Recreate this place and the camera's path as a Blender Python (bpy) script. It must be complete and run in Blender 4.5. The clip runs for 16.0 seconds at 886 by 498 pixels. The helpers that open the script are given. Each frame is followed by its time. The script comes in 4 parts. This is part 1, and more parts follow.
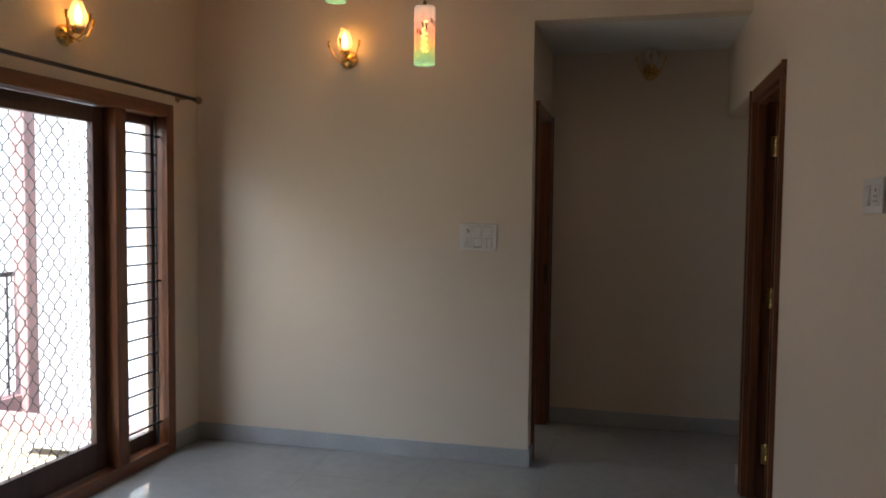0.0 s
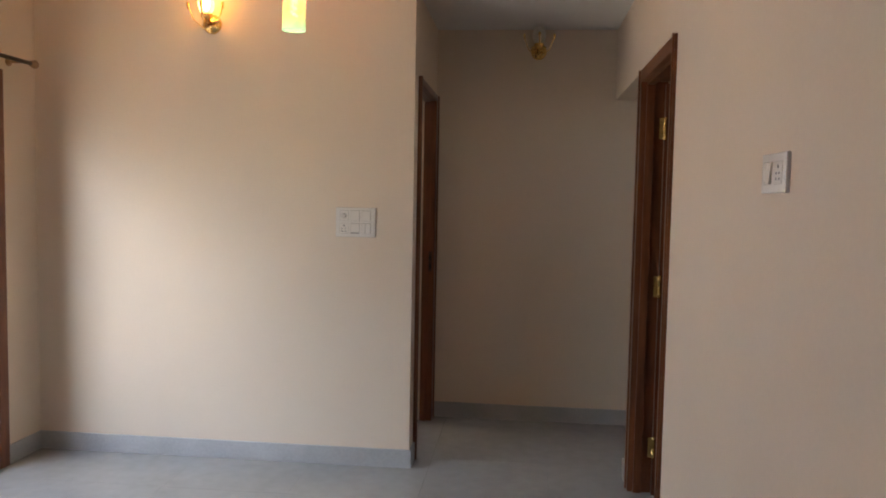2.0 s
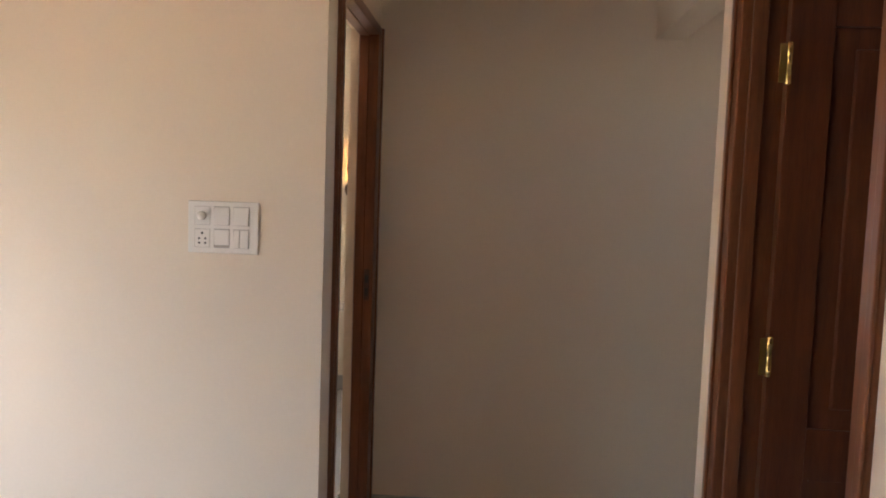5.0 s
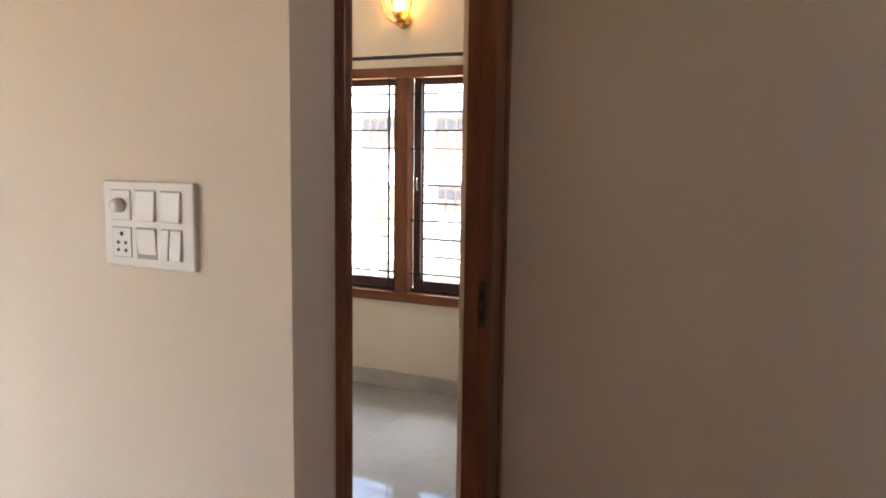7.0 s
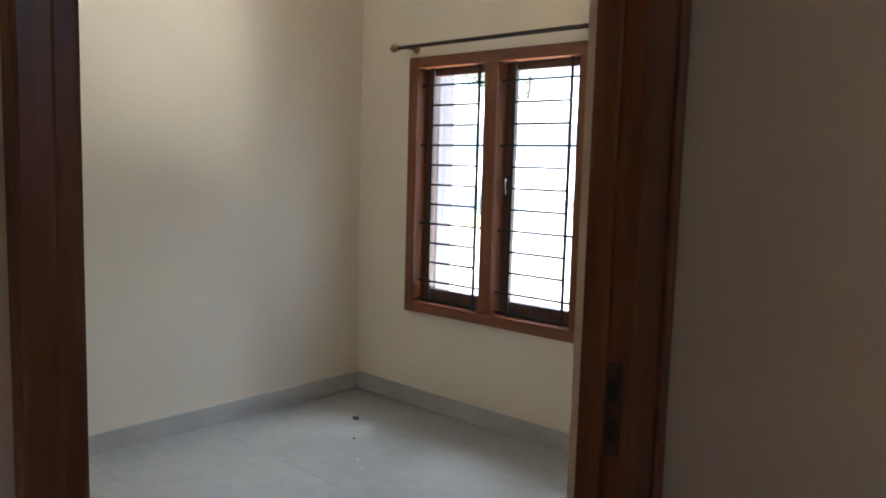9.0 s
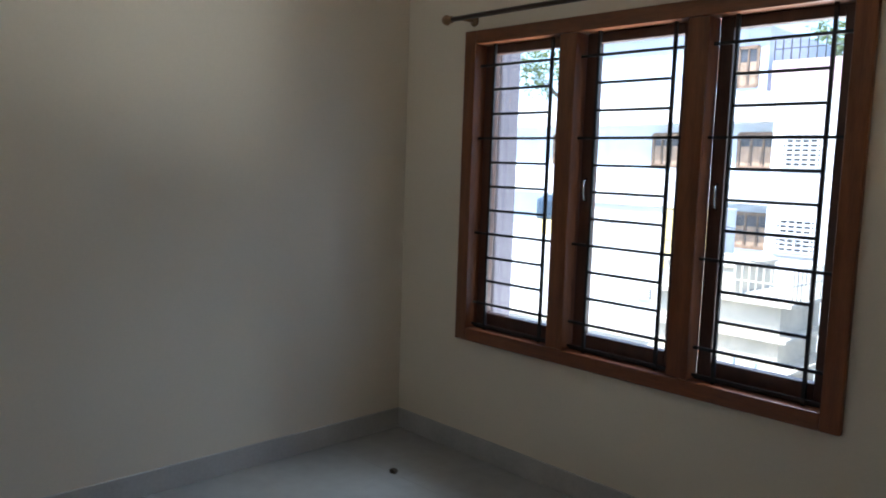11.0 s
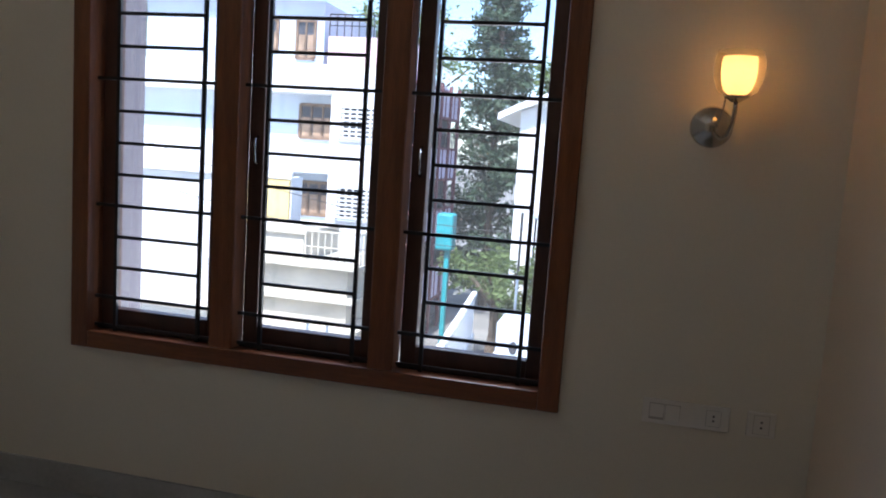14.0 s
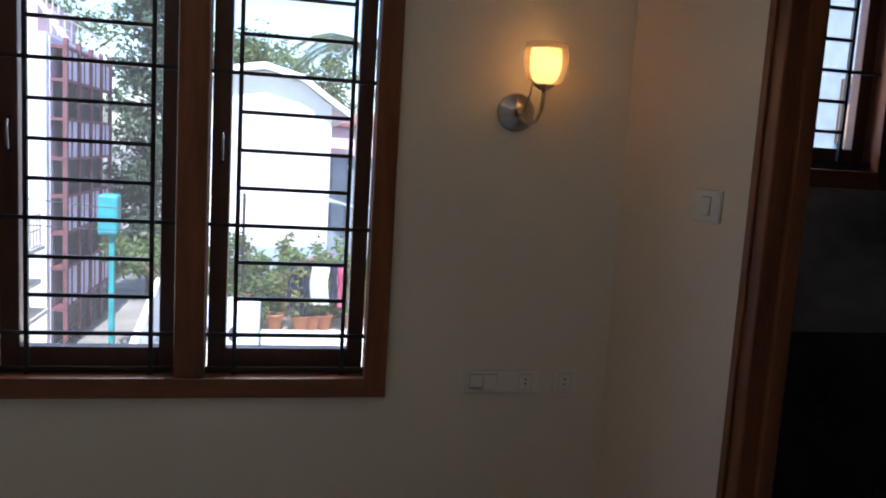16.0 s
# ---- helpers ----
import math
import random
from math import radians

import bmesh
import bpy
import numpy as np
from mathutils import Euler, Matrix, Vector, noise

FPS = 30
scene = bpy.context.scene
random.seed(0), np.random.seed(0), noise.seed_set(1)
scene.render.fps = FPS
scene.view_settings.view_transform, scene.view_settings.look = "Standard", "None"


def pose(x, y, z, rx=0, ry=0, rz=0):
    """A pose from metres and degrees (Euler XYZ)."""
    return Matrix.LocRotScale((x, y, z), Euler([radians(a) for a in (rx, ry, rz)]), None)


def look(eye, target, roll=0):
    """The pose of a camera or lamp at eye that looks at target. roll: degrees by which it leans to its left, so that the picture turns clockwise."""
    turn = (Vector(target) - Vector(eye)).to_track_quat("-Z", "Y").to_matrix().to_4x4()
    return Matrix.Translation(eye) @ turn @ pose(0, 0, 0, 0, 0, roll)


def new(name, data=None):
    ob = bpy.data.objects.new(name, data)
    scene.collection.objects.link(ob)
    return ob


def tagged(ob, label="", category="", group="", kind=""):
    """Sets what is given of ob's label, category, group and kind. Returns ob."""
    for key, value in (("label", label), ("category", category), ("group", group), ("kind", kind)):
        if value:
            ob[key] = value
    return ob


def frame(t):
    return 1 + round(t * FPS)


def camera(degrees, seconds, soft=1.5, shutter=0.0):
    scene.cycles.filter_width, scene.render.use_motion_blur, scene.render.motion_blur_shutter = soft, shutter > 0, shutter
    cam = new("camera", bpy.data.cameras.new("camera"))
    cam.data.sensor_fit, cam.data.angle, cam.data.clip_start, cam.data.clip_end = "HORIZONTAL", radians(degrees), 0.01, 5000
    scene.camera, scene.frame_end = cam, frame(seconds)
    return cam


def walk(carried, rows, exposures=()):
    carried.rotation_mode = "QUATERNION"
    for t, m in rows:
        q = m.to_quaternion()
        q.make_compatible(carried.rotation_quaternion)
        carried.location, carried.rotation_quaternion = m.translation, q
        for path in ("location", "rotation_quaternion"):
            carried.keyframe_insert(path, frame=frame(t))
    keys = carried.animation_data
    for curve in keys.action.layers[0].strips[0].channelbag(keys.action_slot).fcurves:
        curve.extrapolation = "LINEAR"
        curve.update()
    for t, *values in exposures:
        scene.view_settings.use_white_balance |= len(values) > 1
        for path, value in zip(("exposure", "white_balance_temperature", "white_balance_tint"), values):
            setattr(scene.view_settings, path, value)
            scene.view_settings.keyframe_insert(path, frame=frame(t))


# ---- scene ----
cam = camera(60.1, 16.0, 1.9)
PATH = [
    (0, (0.555, -4.353, 1.49), (0.078, -2.414, 1.383), 0.6),
    (0.5, (0.542, -4.357, 1.495), (0.215, -2.386, 1.387), 0.3),
    (1, (0.558, -4.32, 1.495), (0.308, -2.338, 1.387), 0.3),
    (1.5, (0.58, -4.235, 1.478), (0.303, -2.257, 1.376), 0.5),
    (2, (0.583, -4.021, 1.462), (0.376, -2.036, 1.329), 1.1),
    (2.5, (0.52, -3.788, 1.464), (0.388, -1.798, 1.308), 1.6),
    (3, (0.499, -3.526, 1.437), (0.422, -1.534, 1.276), 1.5),
    (3.5, (0.515, -3.232, 1.459), (0.428, -1.238, 1.324), 1.4),
    (4, (0.5, -2.875, 1.451), (0.401, -0.882, 1.323), 1.7),
    (4.2, (0.434, -2.744, 1.472), (0.384, -0.749, 1.339), 1.9),
    (6.5, (0.731, -1.367, 1.453), (0.119, 0.523, 1.228), 1.3),
    (7, (0.75, -1.037, 1.459), (-0.076, 0.767, 1.212), 0.8),
    (7.5, (0.723, -0.783, 1.443), (-0.246, 0.945, 1.173), 1.4),
    (8, (0.638, -0.492, 1.437), (-0.459, 1.16, 1.179), 1.3),
    (8.5, (0.565, -0.247, 1.398), (-0.634, 1.336, 1.159), 1.1),
    (9, (0.486, -0.031, 1.373), (-0.835, 1.455, 1.158), 1.6),
    (9.5, (0.361, 0.156, 1.369), (-1.075, 1.53, 1.149), 1.5),
    (12, (-0.246, 0.647, 1.301), (-1.629, 2.078, 1.097), 3.4),
    (12.5, (-0.325, 0.689, 1.273), (-1.515, 2.284, 1.07), 3.5),
    (13, (-0.438, 0.778, 1.302), (-1.396, 2.518, 1.066), 3.1),
    (13.5, (-0.51, 0.823, 1.307), (-1.262, 2.66, 1.069), 3.5),
    (14, (-0.696, 0.793, 1.296), (-1.149, 2.727, 1.058), 3.9),
    (14.5, (-0.798, 0.779, 1.306), (-1.042, 2.746, 1.04), 3.4),
    (15, (-0.931, 0.825, 1.291), (-0.967, 2.806, 1.018), 3.5),
    (15.5, (-1.052, 0.839, 1.294), (-0.885, 2.815, 1.035), 3.5),
    (16, (-1.15, 0.831, 1.296), (-0.747, 2.774, 1.048), 3.5),
]
EXPOSURES = [(0.0, 1.96, 6500, 10), (0.6, 2.42, 6600, 12), (1.5, 2.95, 6600, 13), (2.2, 3.15, 6650, 15), (3.5, 3.36, 6800, 17), (6.5, 3.62, 6800, 16), (8.0, 3.3, 6400, 9),
             (8.6, 2.98, 6150, 7), (9.5, 2.78, 5900, 6), (12.0, 1.34, 5500, 6), (12.5, 1.3, 5500, 6), (14.0, 1.42, 5650, 11), (16.0, 1.5, 5700, 13)]
walk(cam, [(t, look(eye, target, roll)) for t, eye, target, roll in PATH], EXPOSURES)

# ---- light ----
world = bpy.data.worlds.new("sky")
scene.world = world
world.use_nodes = True
wn = world.node_tree.nodes
sky = wn.new("ShaderNodeTexSky")
sky.sky_type, sky.sun_disc = "NISHITA", False
sky.sun_elevation, sky.sun_rotation = radians(58), radians(183)
world.node_tree.links.new(sky.outputs[0], wn["Background"].inputs[0])
wn["Background"].inputs[1].default_value = 0.15
sun = new("sun", bpy.data.lights.new("sun", "SUN"))
sun.data.energy, sun.data.angle, sun.data.color = 4.0, radians(0.5), (1.0, 0.95, 0.87)
sun.matrix_world = look((0, 0, 20), (0.03 * 20, 0.53 * 20, 20 - 0.85 * 20))


def opening_light(name, eye, target, w, h, power, color):
    """The sky's light that falls in through an opening."""
    lamp = new(name, bpy.data.lights.new(name, "AREA"))
    lamp.data.shape, lamp.data.size, lamp.data.size_y, lamp.data.energy, lamp.data.color = "RECTANGLE", w, h, power, color
    lamp.matrix_world = look(eye, target)


SKY_TINT, BOUNCE_TINT = (0.86, 0.93, 1.0), (1.0, 0.95, 0.87)
opening_light("window_sky", (-1.70, 5.0, 3.5), (-1.9, 1.4, 0.7), 1.6, 1.2, 36, SKY_TINT)
opening_light("window_bounce", (-1.55, 5.4, -1.1), (-1.85, 1.4, 1.8), 1.5, 1.7, 150, BOUNCE_TINT)
opening_light("bath_sky", (0.53, 3.9, 2.9), (0.7, 1.6, 0.6), 0.6, 0.6, 9, SKY_TINT)
opening_light("balcony_sky", (-3.2, -2.15, 2.75), (0.3, -1.0, 0.5), 2.8, 0.7, 21, SKY_TINT)

# ---- materials ----
def material(name, color, rough=0.5, metal=0.0, var=0.06, scale=3.0, fine=60.0, bump=0.0, stretch=(1, 1, 1), emit=None, dark=None, ior=1.5, world=False, thin=0.0):
    """Two scales of noise on the colour, fine relief, optional glow."""
    m = bpy.data.materials.new(name)
    m.use_nodes = True
    nt = m.node_tree
    n, l = nt.nodes, nt.links
    p = n["Principled BSDF"]
    p.inputs["Roughness"].default_value, p.inputs["Metallic"].default_value = rough, metal
    p.inputs["IOR"].default_value = ior
    tc, mp = n.new("ShaderNodeNewGeometry" if world else "ShaderNodeTexCoord"), n.new("ShaderNodeMapping")
    mp.inputs["Scale"].default_value = stretch
    l.new(tc.outputs["Position" if world else "Object"], mp.inputs[0])
    a, b = n.new("ShaderNodeTexNoise"), n.new("ShaderNodeTexNoise")
    a.inputs["Scale"].default_value, a.inputs["Detail"].default_value = scale, 5
    b.inputs["Scale"].default_value, b.inputs["Detail"].default_value = fine, 3
    for q in (a, b):
        l.new(mp.outputs[0], q.inputs["Vector"])
    add = n.new("ShaderNodeMath")
    add.operation = "MULTIPLY_ADD"
    add.inputs[1].default_value = 0.4
    l.new(b.outputs[0], add.inputs[0]), l.new(a.outputs[0], add.inputs[2])
    r = n.new("ShaderNodeValToRGB")
    r.color_ramp.elements[0].position, r.color_ramp.elements[1].position = 0.45, 0.95
    lo = dark or [c * (1 - 2 * var) for c in color]
    hi = color if dark else [min(1, c * (1 + var)) for c in color]
    r.color_ramp.elements[0].color, r.color_ramp.elements[1].color = (*lo, 1), (*hi, 1)
    l.new(add.outputs[0], r.inputs[0]), l.new(r.outputs[0], p.inputs["Base Color"])
    if bump:
        bm_ = n.new("ShaderNodeBump")
        bm_.inputs["Strength"].default_value, bm_.inputs["Distance"].default_value = bump, 0.003
        l.new(add.outputs[0], bm_.inputs["Height"]), l.new(bm_.outputs[0], p.inputs["Normal"])
    if emit:
        p.inputs["Emission Color"].default_value, p.inputs["Emission Strength"].default_value = (*emit[:3], 1), emit[3]
    if thin:
        tl, mx = n.new("ShaderNodeBsdfTranslucent"), n.new("ShaderNodeMixShader")
        mx.inputs[0].default_value = thin
        l.new(r.outputs[0], tl.inputs[0]), l.new(p.outputs[0], mx.inputs[1]), l.new(tl.outputs[0], mx.inputs[2])
        l.new(mx.outputs[0], n["Material Output"].inputs[0])
    return m


def glass_material(name, tint, rough=0.0, veil=0.0):
    """Thin clear pane: mostly see-through, with a mirror's gloss at grazing angles."""
    m = bpy.data.materials.new(name)
    m.use_nodes = True
    nt = m.node_tree
    n, l = nt.nodes, nt.links
    n.remove(n["Principled BSDF"])
    tr, gl, mix, fr = n.new("ShaderNodeBsdfTransparent"), n.new("ShaderNodeBsdfGlossy"), n.new("ShaderNodeMixShader"), n.new("ShaderNodeMath")
    lw, pw = n.new("ShaderNodeLayerWeight"), n.new("ShaderNodeMath")
    lw.inputs[0].default_value, pw.operation, pw.inputs[1].default_value = 0.5, "POWER", 5.0
    fr.operation, fr.inputs[1].default_value, fr.inputs[2].default_value = "MULTIPLY_ADD", 0.9, 0.04
    l.new(lw.outputs["Facing"], pw.inputs[0]), l.new(pw.outputs[0], fr.inputs[0])
    tr.inputs[0].default_value = (*tint, 1)
    gl.inputs["Roughness"].default_value = rough
    l.new(fr.outputs[0], mix.inputs[0]), l.new(tr.outputs[0], mix.inputs[1]), l.new(gl.outputs[0], mix.inputs[2])
    last = mix
    if veil:
        df, mix2 = n.new("ShaderNodeBsdfTranslucent"), n.new("ShaderNodeMixShader")
        mix2.inputs[0].default_value = veil
        l.new(mix.outputs[0], mix2.inputs[1]), l.new(df.outputs[0], mix2.inputs[2])
        last = mix2
    l.new(last.outputs[0], n["Material Output"].inputs[0])
    return m


WALL = material("cream_paint", (0.76, 0.635, 0.495), 0.6, var=0.025, scale=1.2, fine=90, bump=0.12)
WALL2 = material("pale_yellow_paint", (0.76, 0.70, 0.58), 0.6, var=0.025, scale=1.2, fine=90, bump=0.12)
CEIL = material("white_ceiling_paint", (0.78, 0.76, 0.72), 0.7, var=0.02, bump=0.08)
FLOOR = material("polished_grey_stone", (0.35, 0.355, 0.35), 0.06, var=0.09, scale=1.1, fine=14, bump=0.01, world=True)
GROUT = material("grey_grout", (0.24, 0.24, 0.23), 0.8, var=0.1)
SKIRT = material("grey_stone_skirting", (0.46, 0.46, 0.45), 0.3, var=0.1, scale=3, fine=70)
TEAK = material("varnished_teak", (0.25, 0.09, 0.036), 0.32, var=0.2, scale=5, fine=40, bump=0.08, stretch=(6, 6, 0.5), dark=(0.12, 0.038, 0.016))
TEAK_H = material("varnished_teak_rail", (0.25, 0.09, 0.036), 0.32, var=0.2, scale=5, fine=40, bump=0.08, stretch=(0.6, 0.6, 6), dark=(0.12, 0.038, 0.016))
LEAF_WOOD = material("dark_varnished_door", (0.17, 0.052, 0.019), 0.3, var=0.25, scale=5, fine=40, bump=0.08, stretch=(6, 6, 0.5), dark=(0.08, 0.021, 0.009))
SASH = material("dark_sash_wood", (0.10, 0.045, 0.03), 0.4, var=0.2, scale=6, fine=50, bump=0.1, stretch=(3, 3, 0.7), dark=(0.05, 0.022, 0.016))
IRON = material("black_painted_iron", (0.018, 0.018, 0.02), 0.45, var=0.2, scale=20, fine=120)
BRASS = material("polished_brass", (0.83, 0.56, 0.20), 0.22, 1.0, var=0.12, scale=30, fine=200)
CHROME = material("brushed_nickel", (0.55, 0.53, 0.50), 0.22, 1.0, var=0.08, scale=30, fine=200)
# Grey for rims that draw the shadow lines round switch modules.
GAP = material("shadowed_switch_gap", (0.42, 0.38, 0.33), 0.6)
PLASTIC = material("white_switch_plastic", (0.80, 0.755, 0.69), 0.25, var=0.015)
HOLE = material("dark_socket_hole", (0.02, 0.02, 0.02), 0.6)
ROD = material("dark_brown_curtain_rod", (0.03, 0.018, 0.014), 0.35, var=0.2)
FINIAL = material("tan_wooden_finial", (0.35, 0.22, 0.12), 0.35, var=0.2)
GLASS = glass_material("window_glass", (0.93, 0.95, 0.97), 0.0, 0.012)
CUP_CLEAR = glass_material("clear_outer_glass", (0.92, 0.88, 0.8), 0.05, 0.12)
FROST = material("unlit_frosted_glass", (0.7, 0.66, 0.58), 0.3, var=0.05)
AMBER = glass_material("amber_lamp_glass", (1.0, 0.80, 0.50), 0.12, 0.42)
LIT_CANDLE = material("lit_candle_bulb", (1, 0.8, 0.5), 0.3, emit=(1.0, 0.50, 0.14, 6.5))
LIT_SPIRAL = material("lit_spiral_bulb", (1, 0.8, 0.5), 0.3, emit=(1.0, 0.62, 0.22, 4.0))
LIT_BULB = material("lit_bulb", (1, 0.9, 0.7), 0.3, emit=(1.0, 0.56, 0.20, 9.0))
LIT_WHITE = material("lit_frosted_cup", (0.9, 0.8, 0.65), 0.3, emit=(1.0, 0.48, 0.18, 0.25), thin=0.3)
MARBLE = material("grey_marble_tile", (0.30, 0.29, 0.28), 0.15, var=0.3, scale=2.5, fine=9, dark=(0.14, 0.13, 0.13), stretch=(1, 1, 2))
DARK_TILE = material("black_tile", (0.022, 0.022, 0.03), 0.15, var=0.3)
DEBRIS = material("dark_debris", (0.05, 0.035, 0.02), 0.8)
DUST = material("plaster_dust", (0.62, 0.61, 0.58), 0.9, var=0.1, scale=20)
WHITE_OUT = material("white_exterior_paint", (0.80, 0.79, 0.77), 0.8, var=0.07, scale=0.5, fine=6)
BLUE_OUT = material("pale_blue_exterior_paint", (0.56, 0.62, 0.70), 0.8, var=0.06, scale=0.5, fine=6)
LAV_OUT = material("lavender_exterior_paint", (0.56, 0.49, 0.58), 0.8, var=0.06, scale=0.6, fine=8)
# Lavender darkened so the paint itself carries the pier's shade.
PIER_SHADED = material("shade_darkened_lavender", (0.15, 0.13, 0.155), 0.8, var=0.08, scale=0.8, fine=12)
PINK_OUT = material("pink_exterior_paint", (0.62, 0.42, 0.44), 0.8, var=0.08, scale=0.6, fine=8)
MAROON = material("maroon_paint", (0.16, 0.06, 0.07), 0.7, var=0.15)
CREAM_OUT = material("weathered_cream_plaster", (0.62, 0.56, 0.45), 0.85, var=0.15, scale=0.8, fine=10)
YELLOW_OUT = material("yellow_wall_paint", (0.72, 0.55, 0.22), 0.8, var=0.1, scale=1, fine=12)
MAUVE = material("dusty_mauve_paint", (0.40, 0.27, 0.28), 0.8, var=0.1, scale=0.8, fine=10)
RED_TILE = material("faded_red_roof_tile", (0.48, 0.20, 0.17), 0.7, var=0.2)
BROWN_WIN = material("brown_shutter_wood", (0.20, 0.12, 0.07), 0.6, var=0.2)
SHUTTER = material("light_brown_shutter_wood", (0.36, 0.23, 0.14), 0.6, var=0.2)
# Flat dark colour that paints the shade inside windows, bays, vent and cistern holes.
OPENING_SHADE = material("painted_opening_shade", (0.05, 0.05, 0.06), 0.4, var=0.2)
TEAL = material("turquoise_plastic", (0.03, 0.28, 0.30), 0.5, var=0.15)
TANK_BLACK = material("dark_blue_tank_plastic", (0.03, 0.06, 0.10), 0.45, var=0.1)
NET = glass_material("grey_green_shade_net", (0.68, 0.80, 0.78), 0.5, 0.3)
SHED = material("blue_grey_metal_sheet", (0.25, 0.29, 0.34), 0.5, var=0.12)
GROUND = material("dusty_street_ground", (0.24, 0.22, 0.19), 0.95, var=0.2, scale=0.4, fine=5, bump=0.2)
BALC_FLOOR = material("cream_balcony_tile", (0.60, 0.52, 0.38), 0.6, var=0.1, scale=2, fine=20)
BARK = material("grey_bark", (0.14, 0.10, 0.07), 0.9, var=0.3, scale=6, fine=40, bump=0.3)
LEAF = material("green_leaves", (0.17, 0.23, 0.07), 0.6, var=0.3, scale=1.3, fine=9, thin=0.45)
CONIFER = material("dark_conifer_needles", (0.065, 0.105, 0.055), 0.7, var=0.4, scale=1.0, fine=7, thin=0.25)
PALM = material("palm_fronds", (0.09, 0.12, 0.055), 0.55, var=0.3, thin=0.3)
HERB = material("yellow_green_leaves", (0.26, 0.27, 0.09), 0.6, var=0.3, thin=0.45)
FLOWER = material("magenta_petals", (0.7, 0.03, 0.16), 0.6, var=0.2)
TERRA = material("terracotta", (0.42, 0.16, 0.08), 0.8, var=0.2)
JEANS = material("dark_blue_denim", (0.03, 0.04, 0.08), 0.9, var=0.2)
CLOTH = material("white_cloth", (0.75, 0.75, 0.76), 0.9, var=0.05)
PINKCL = material("pink_cloth", (0.6, 0.10, 0.2), 0.9, var=0.1)


# ---- building helpers ----
def bx(bm, x0, x1, y0, y1, z0, z1, bevel=0.0):
    """Adds a box, with bevelled edges if asked."""
    c = Matrix.LocRotScale(((x0 + x1) / 2, (y0 + y1) / 2, (z0 + z1) / 2), None, (abs(x1 - x0), abs(y1 - y0), abs(z1 - z0)))
    vs = bmesh.ops.create_cube(bm, size=1, matrix=c)["verts"]
    if bevel:
        es = list({e for v in vs for e in v.link_edges})
        bmesh.ops.bevel(bm, geom=es, offset=bevel, segments=2, affect="EDGES", profile=0.5)
    return bm


def boxes(*rows, bevel=0.0):
    bm = bmesh.new()
    for r in rows:
        bx(bm, *r, bevel=bevel)
    return bm


def part(name, bm, mat, parent=None, label="", smooth=False):
    """Links a bmesh as one mesh object, under a thing if one is given."""
    me = bpy.data.meshes.new(name)
    bm.normal_update()
    bm.to_mesh(me)
    bm.free()
    me.materials.append(mat)
    if smooth:
        me.polygons.foreach_set("use_smooth", [True] * len(me.polygons))
    ob = new(name, me)
    if parent:
        ob.parent = parent
    return tagged(ob, label)


def thing(name, label, category, at=None, group="", kind=""):
    """An empty that holds a thing's parts."""
    e = tagged(new(name), label, category, group, kind)
    if at is not None:
        e.matrix_world = at
    return e


def lathe(profile, seg=24, m=None):
    """A turned shape from (radius, height) pairs."""
    bm = bmesh.new()
    rings = []
    for r, z in profile:
        rings.append([bm.verts.new((r * math.cos(2 * math.pi * k / seg), r * math.sin(2 * math.pi * k / seg), z)) for k in range(seg)])
    for a, b in zip(rings, rings[1:]):
        for k in range(seg):
            bm.faces.new((a[k], a[(k + 1) % seg], b[(k + 1) % seg], b[k]))
    if profile[0][0] > 1e-4:
        bm.faces.new(rings[0][::-1])
    if profile[-1][0] > 1e-4:
        bm.faces.new(rings[-1])
    bmesh.ops.remove_doubles(bm, verts=bm.verts, dist=1e-5)
    if m is not None:
        bmesh.ops.transform(bm, matrix=m, verts=bm.verts)
    return bm


def tube(points, radius, seg=8, bm=None, taper=1.0):
    """A round bar along points."""
    bm = bm or bmesh.new()
    pts = [Vector(p) for p in points]
    last = None
    for i, p in enumerate(pts):
        d = (pts[min(i + 1, len(pts) - 1)] - pts[max(i - 1, 0)]).normalized()
        u = d.cross(Vector((0.31, 0.17, 0.93))).normalized()
        v = d.cross(u)
        r = radius * (1 + (taper - 1) * i / max(1, len(pts) - 1))
        ring = [bm.verts.new(p + r * (math.cos(2 * math.pi * k / seg) * u + math.sin(2 * math.pi * k / seg) * v)) for k in range(seg)]
        if last:
            for k in range(seg):
                bm.faces.new((last[k], last[(k + 1) % seg], ring[(k + 1) % seg], ring[k]))
        else:
            bm.faces.new(ring[::-1])
        last = ring
    bm.faces.new(last)
    return bm


def structure(name, bm, mat, label, category):
    return tagged(part(name, bm, mat), label, category, kind="structure")


# ---- the flat: walls, floors, ceilings ----
XL, XR, YB = -2.12, 1.15, 1.01          # living room's side walls, end of the lobby
BXL, BXR, BY0, BY1 = -2.97, -0.12, 0.12, 3.09   # bedroom
H, HL = 3.0, 2.55                        # ceiling, lobby soffit
FW = (-3.20, -0.29, 0.0, 2.08)          # balcony door: y0, y1, z0, z1
WX0, WX1, WZ0, WZ1 = -2.556, -0.838, 0.549, 1.964  # bedroom window

flr = structure("floor", boxes((XL - 0.2, 3.3, -7.32, 0.0, -0.15, -0.006), (-3.09, 3.3, 0.0, 3.29, -0.15, -0.006)), GROUT, "polished pale grey stone floor tiles", "floor")
structure("ceiling_living", boxes((XL - 0.12, XR + 0.115, -7.2, 0.0, H, H + 0.12)), CEIL, "white painted ceiling", "ceiling")
structure("ceiling_lobby", boxes((0.0, 2.6, 0.12, YB, HL, HL + 0.1)), CEIL, "low white painted lobby soffit", "ceiling")
structure("ceiling_bedroom", boxes((BXL - 0.12, 1.8, BY0, BY1 + 0.2, H, H + 0.12)), CEIL, "white painted bedroom ceiling", "ceiling")
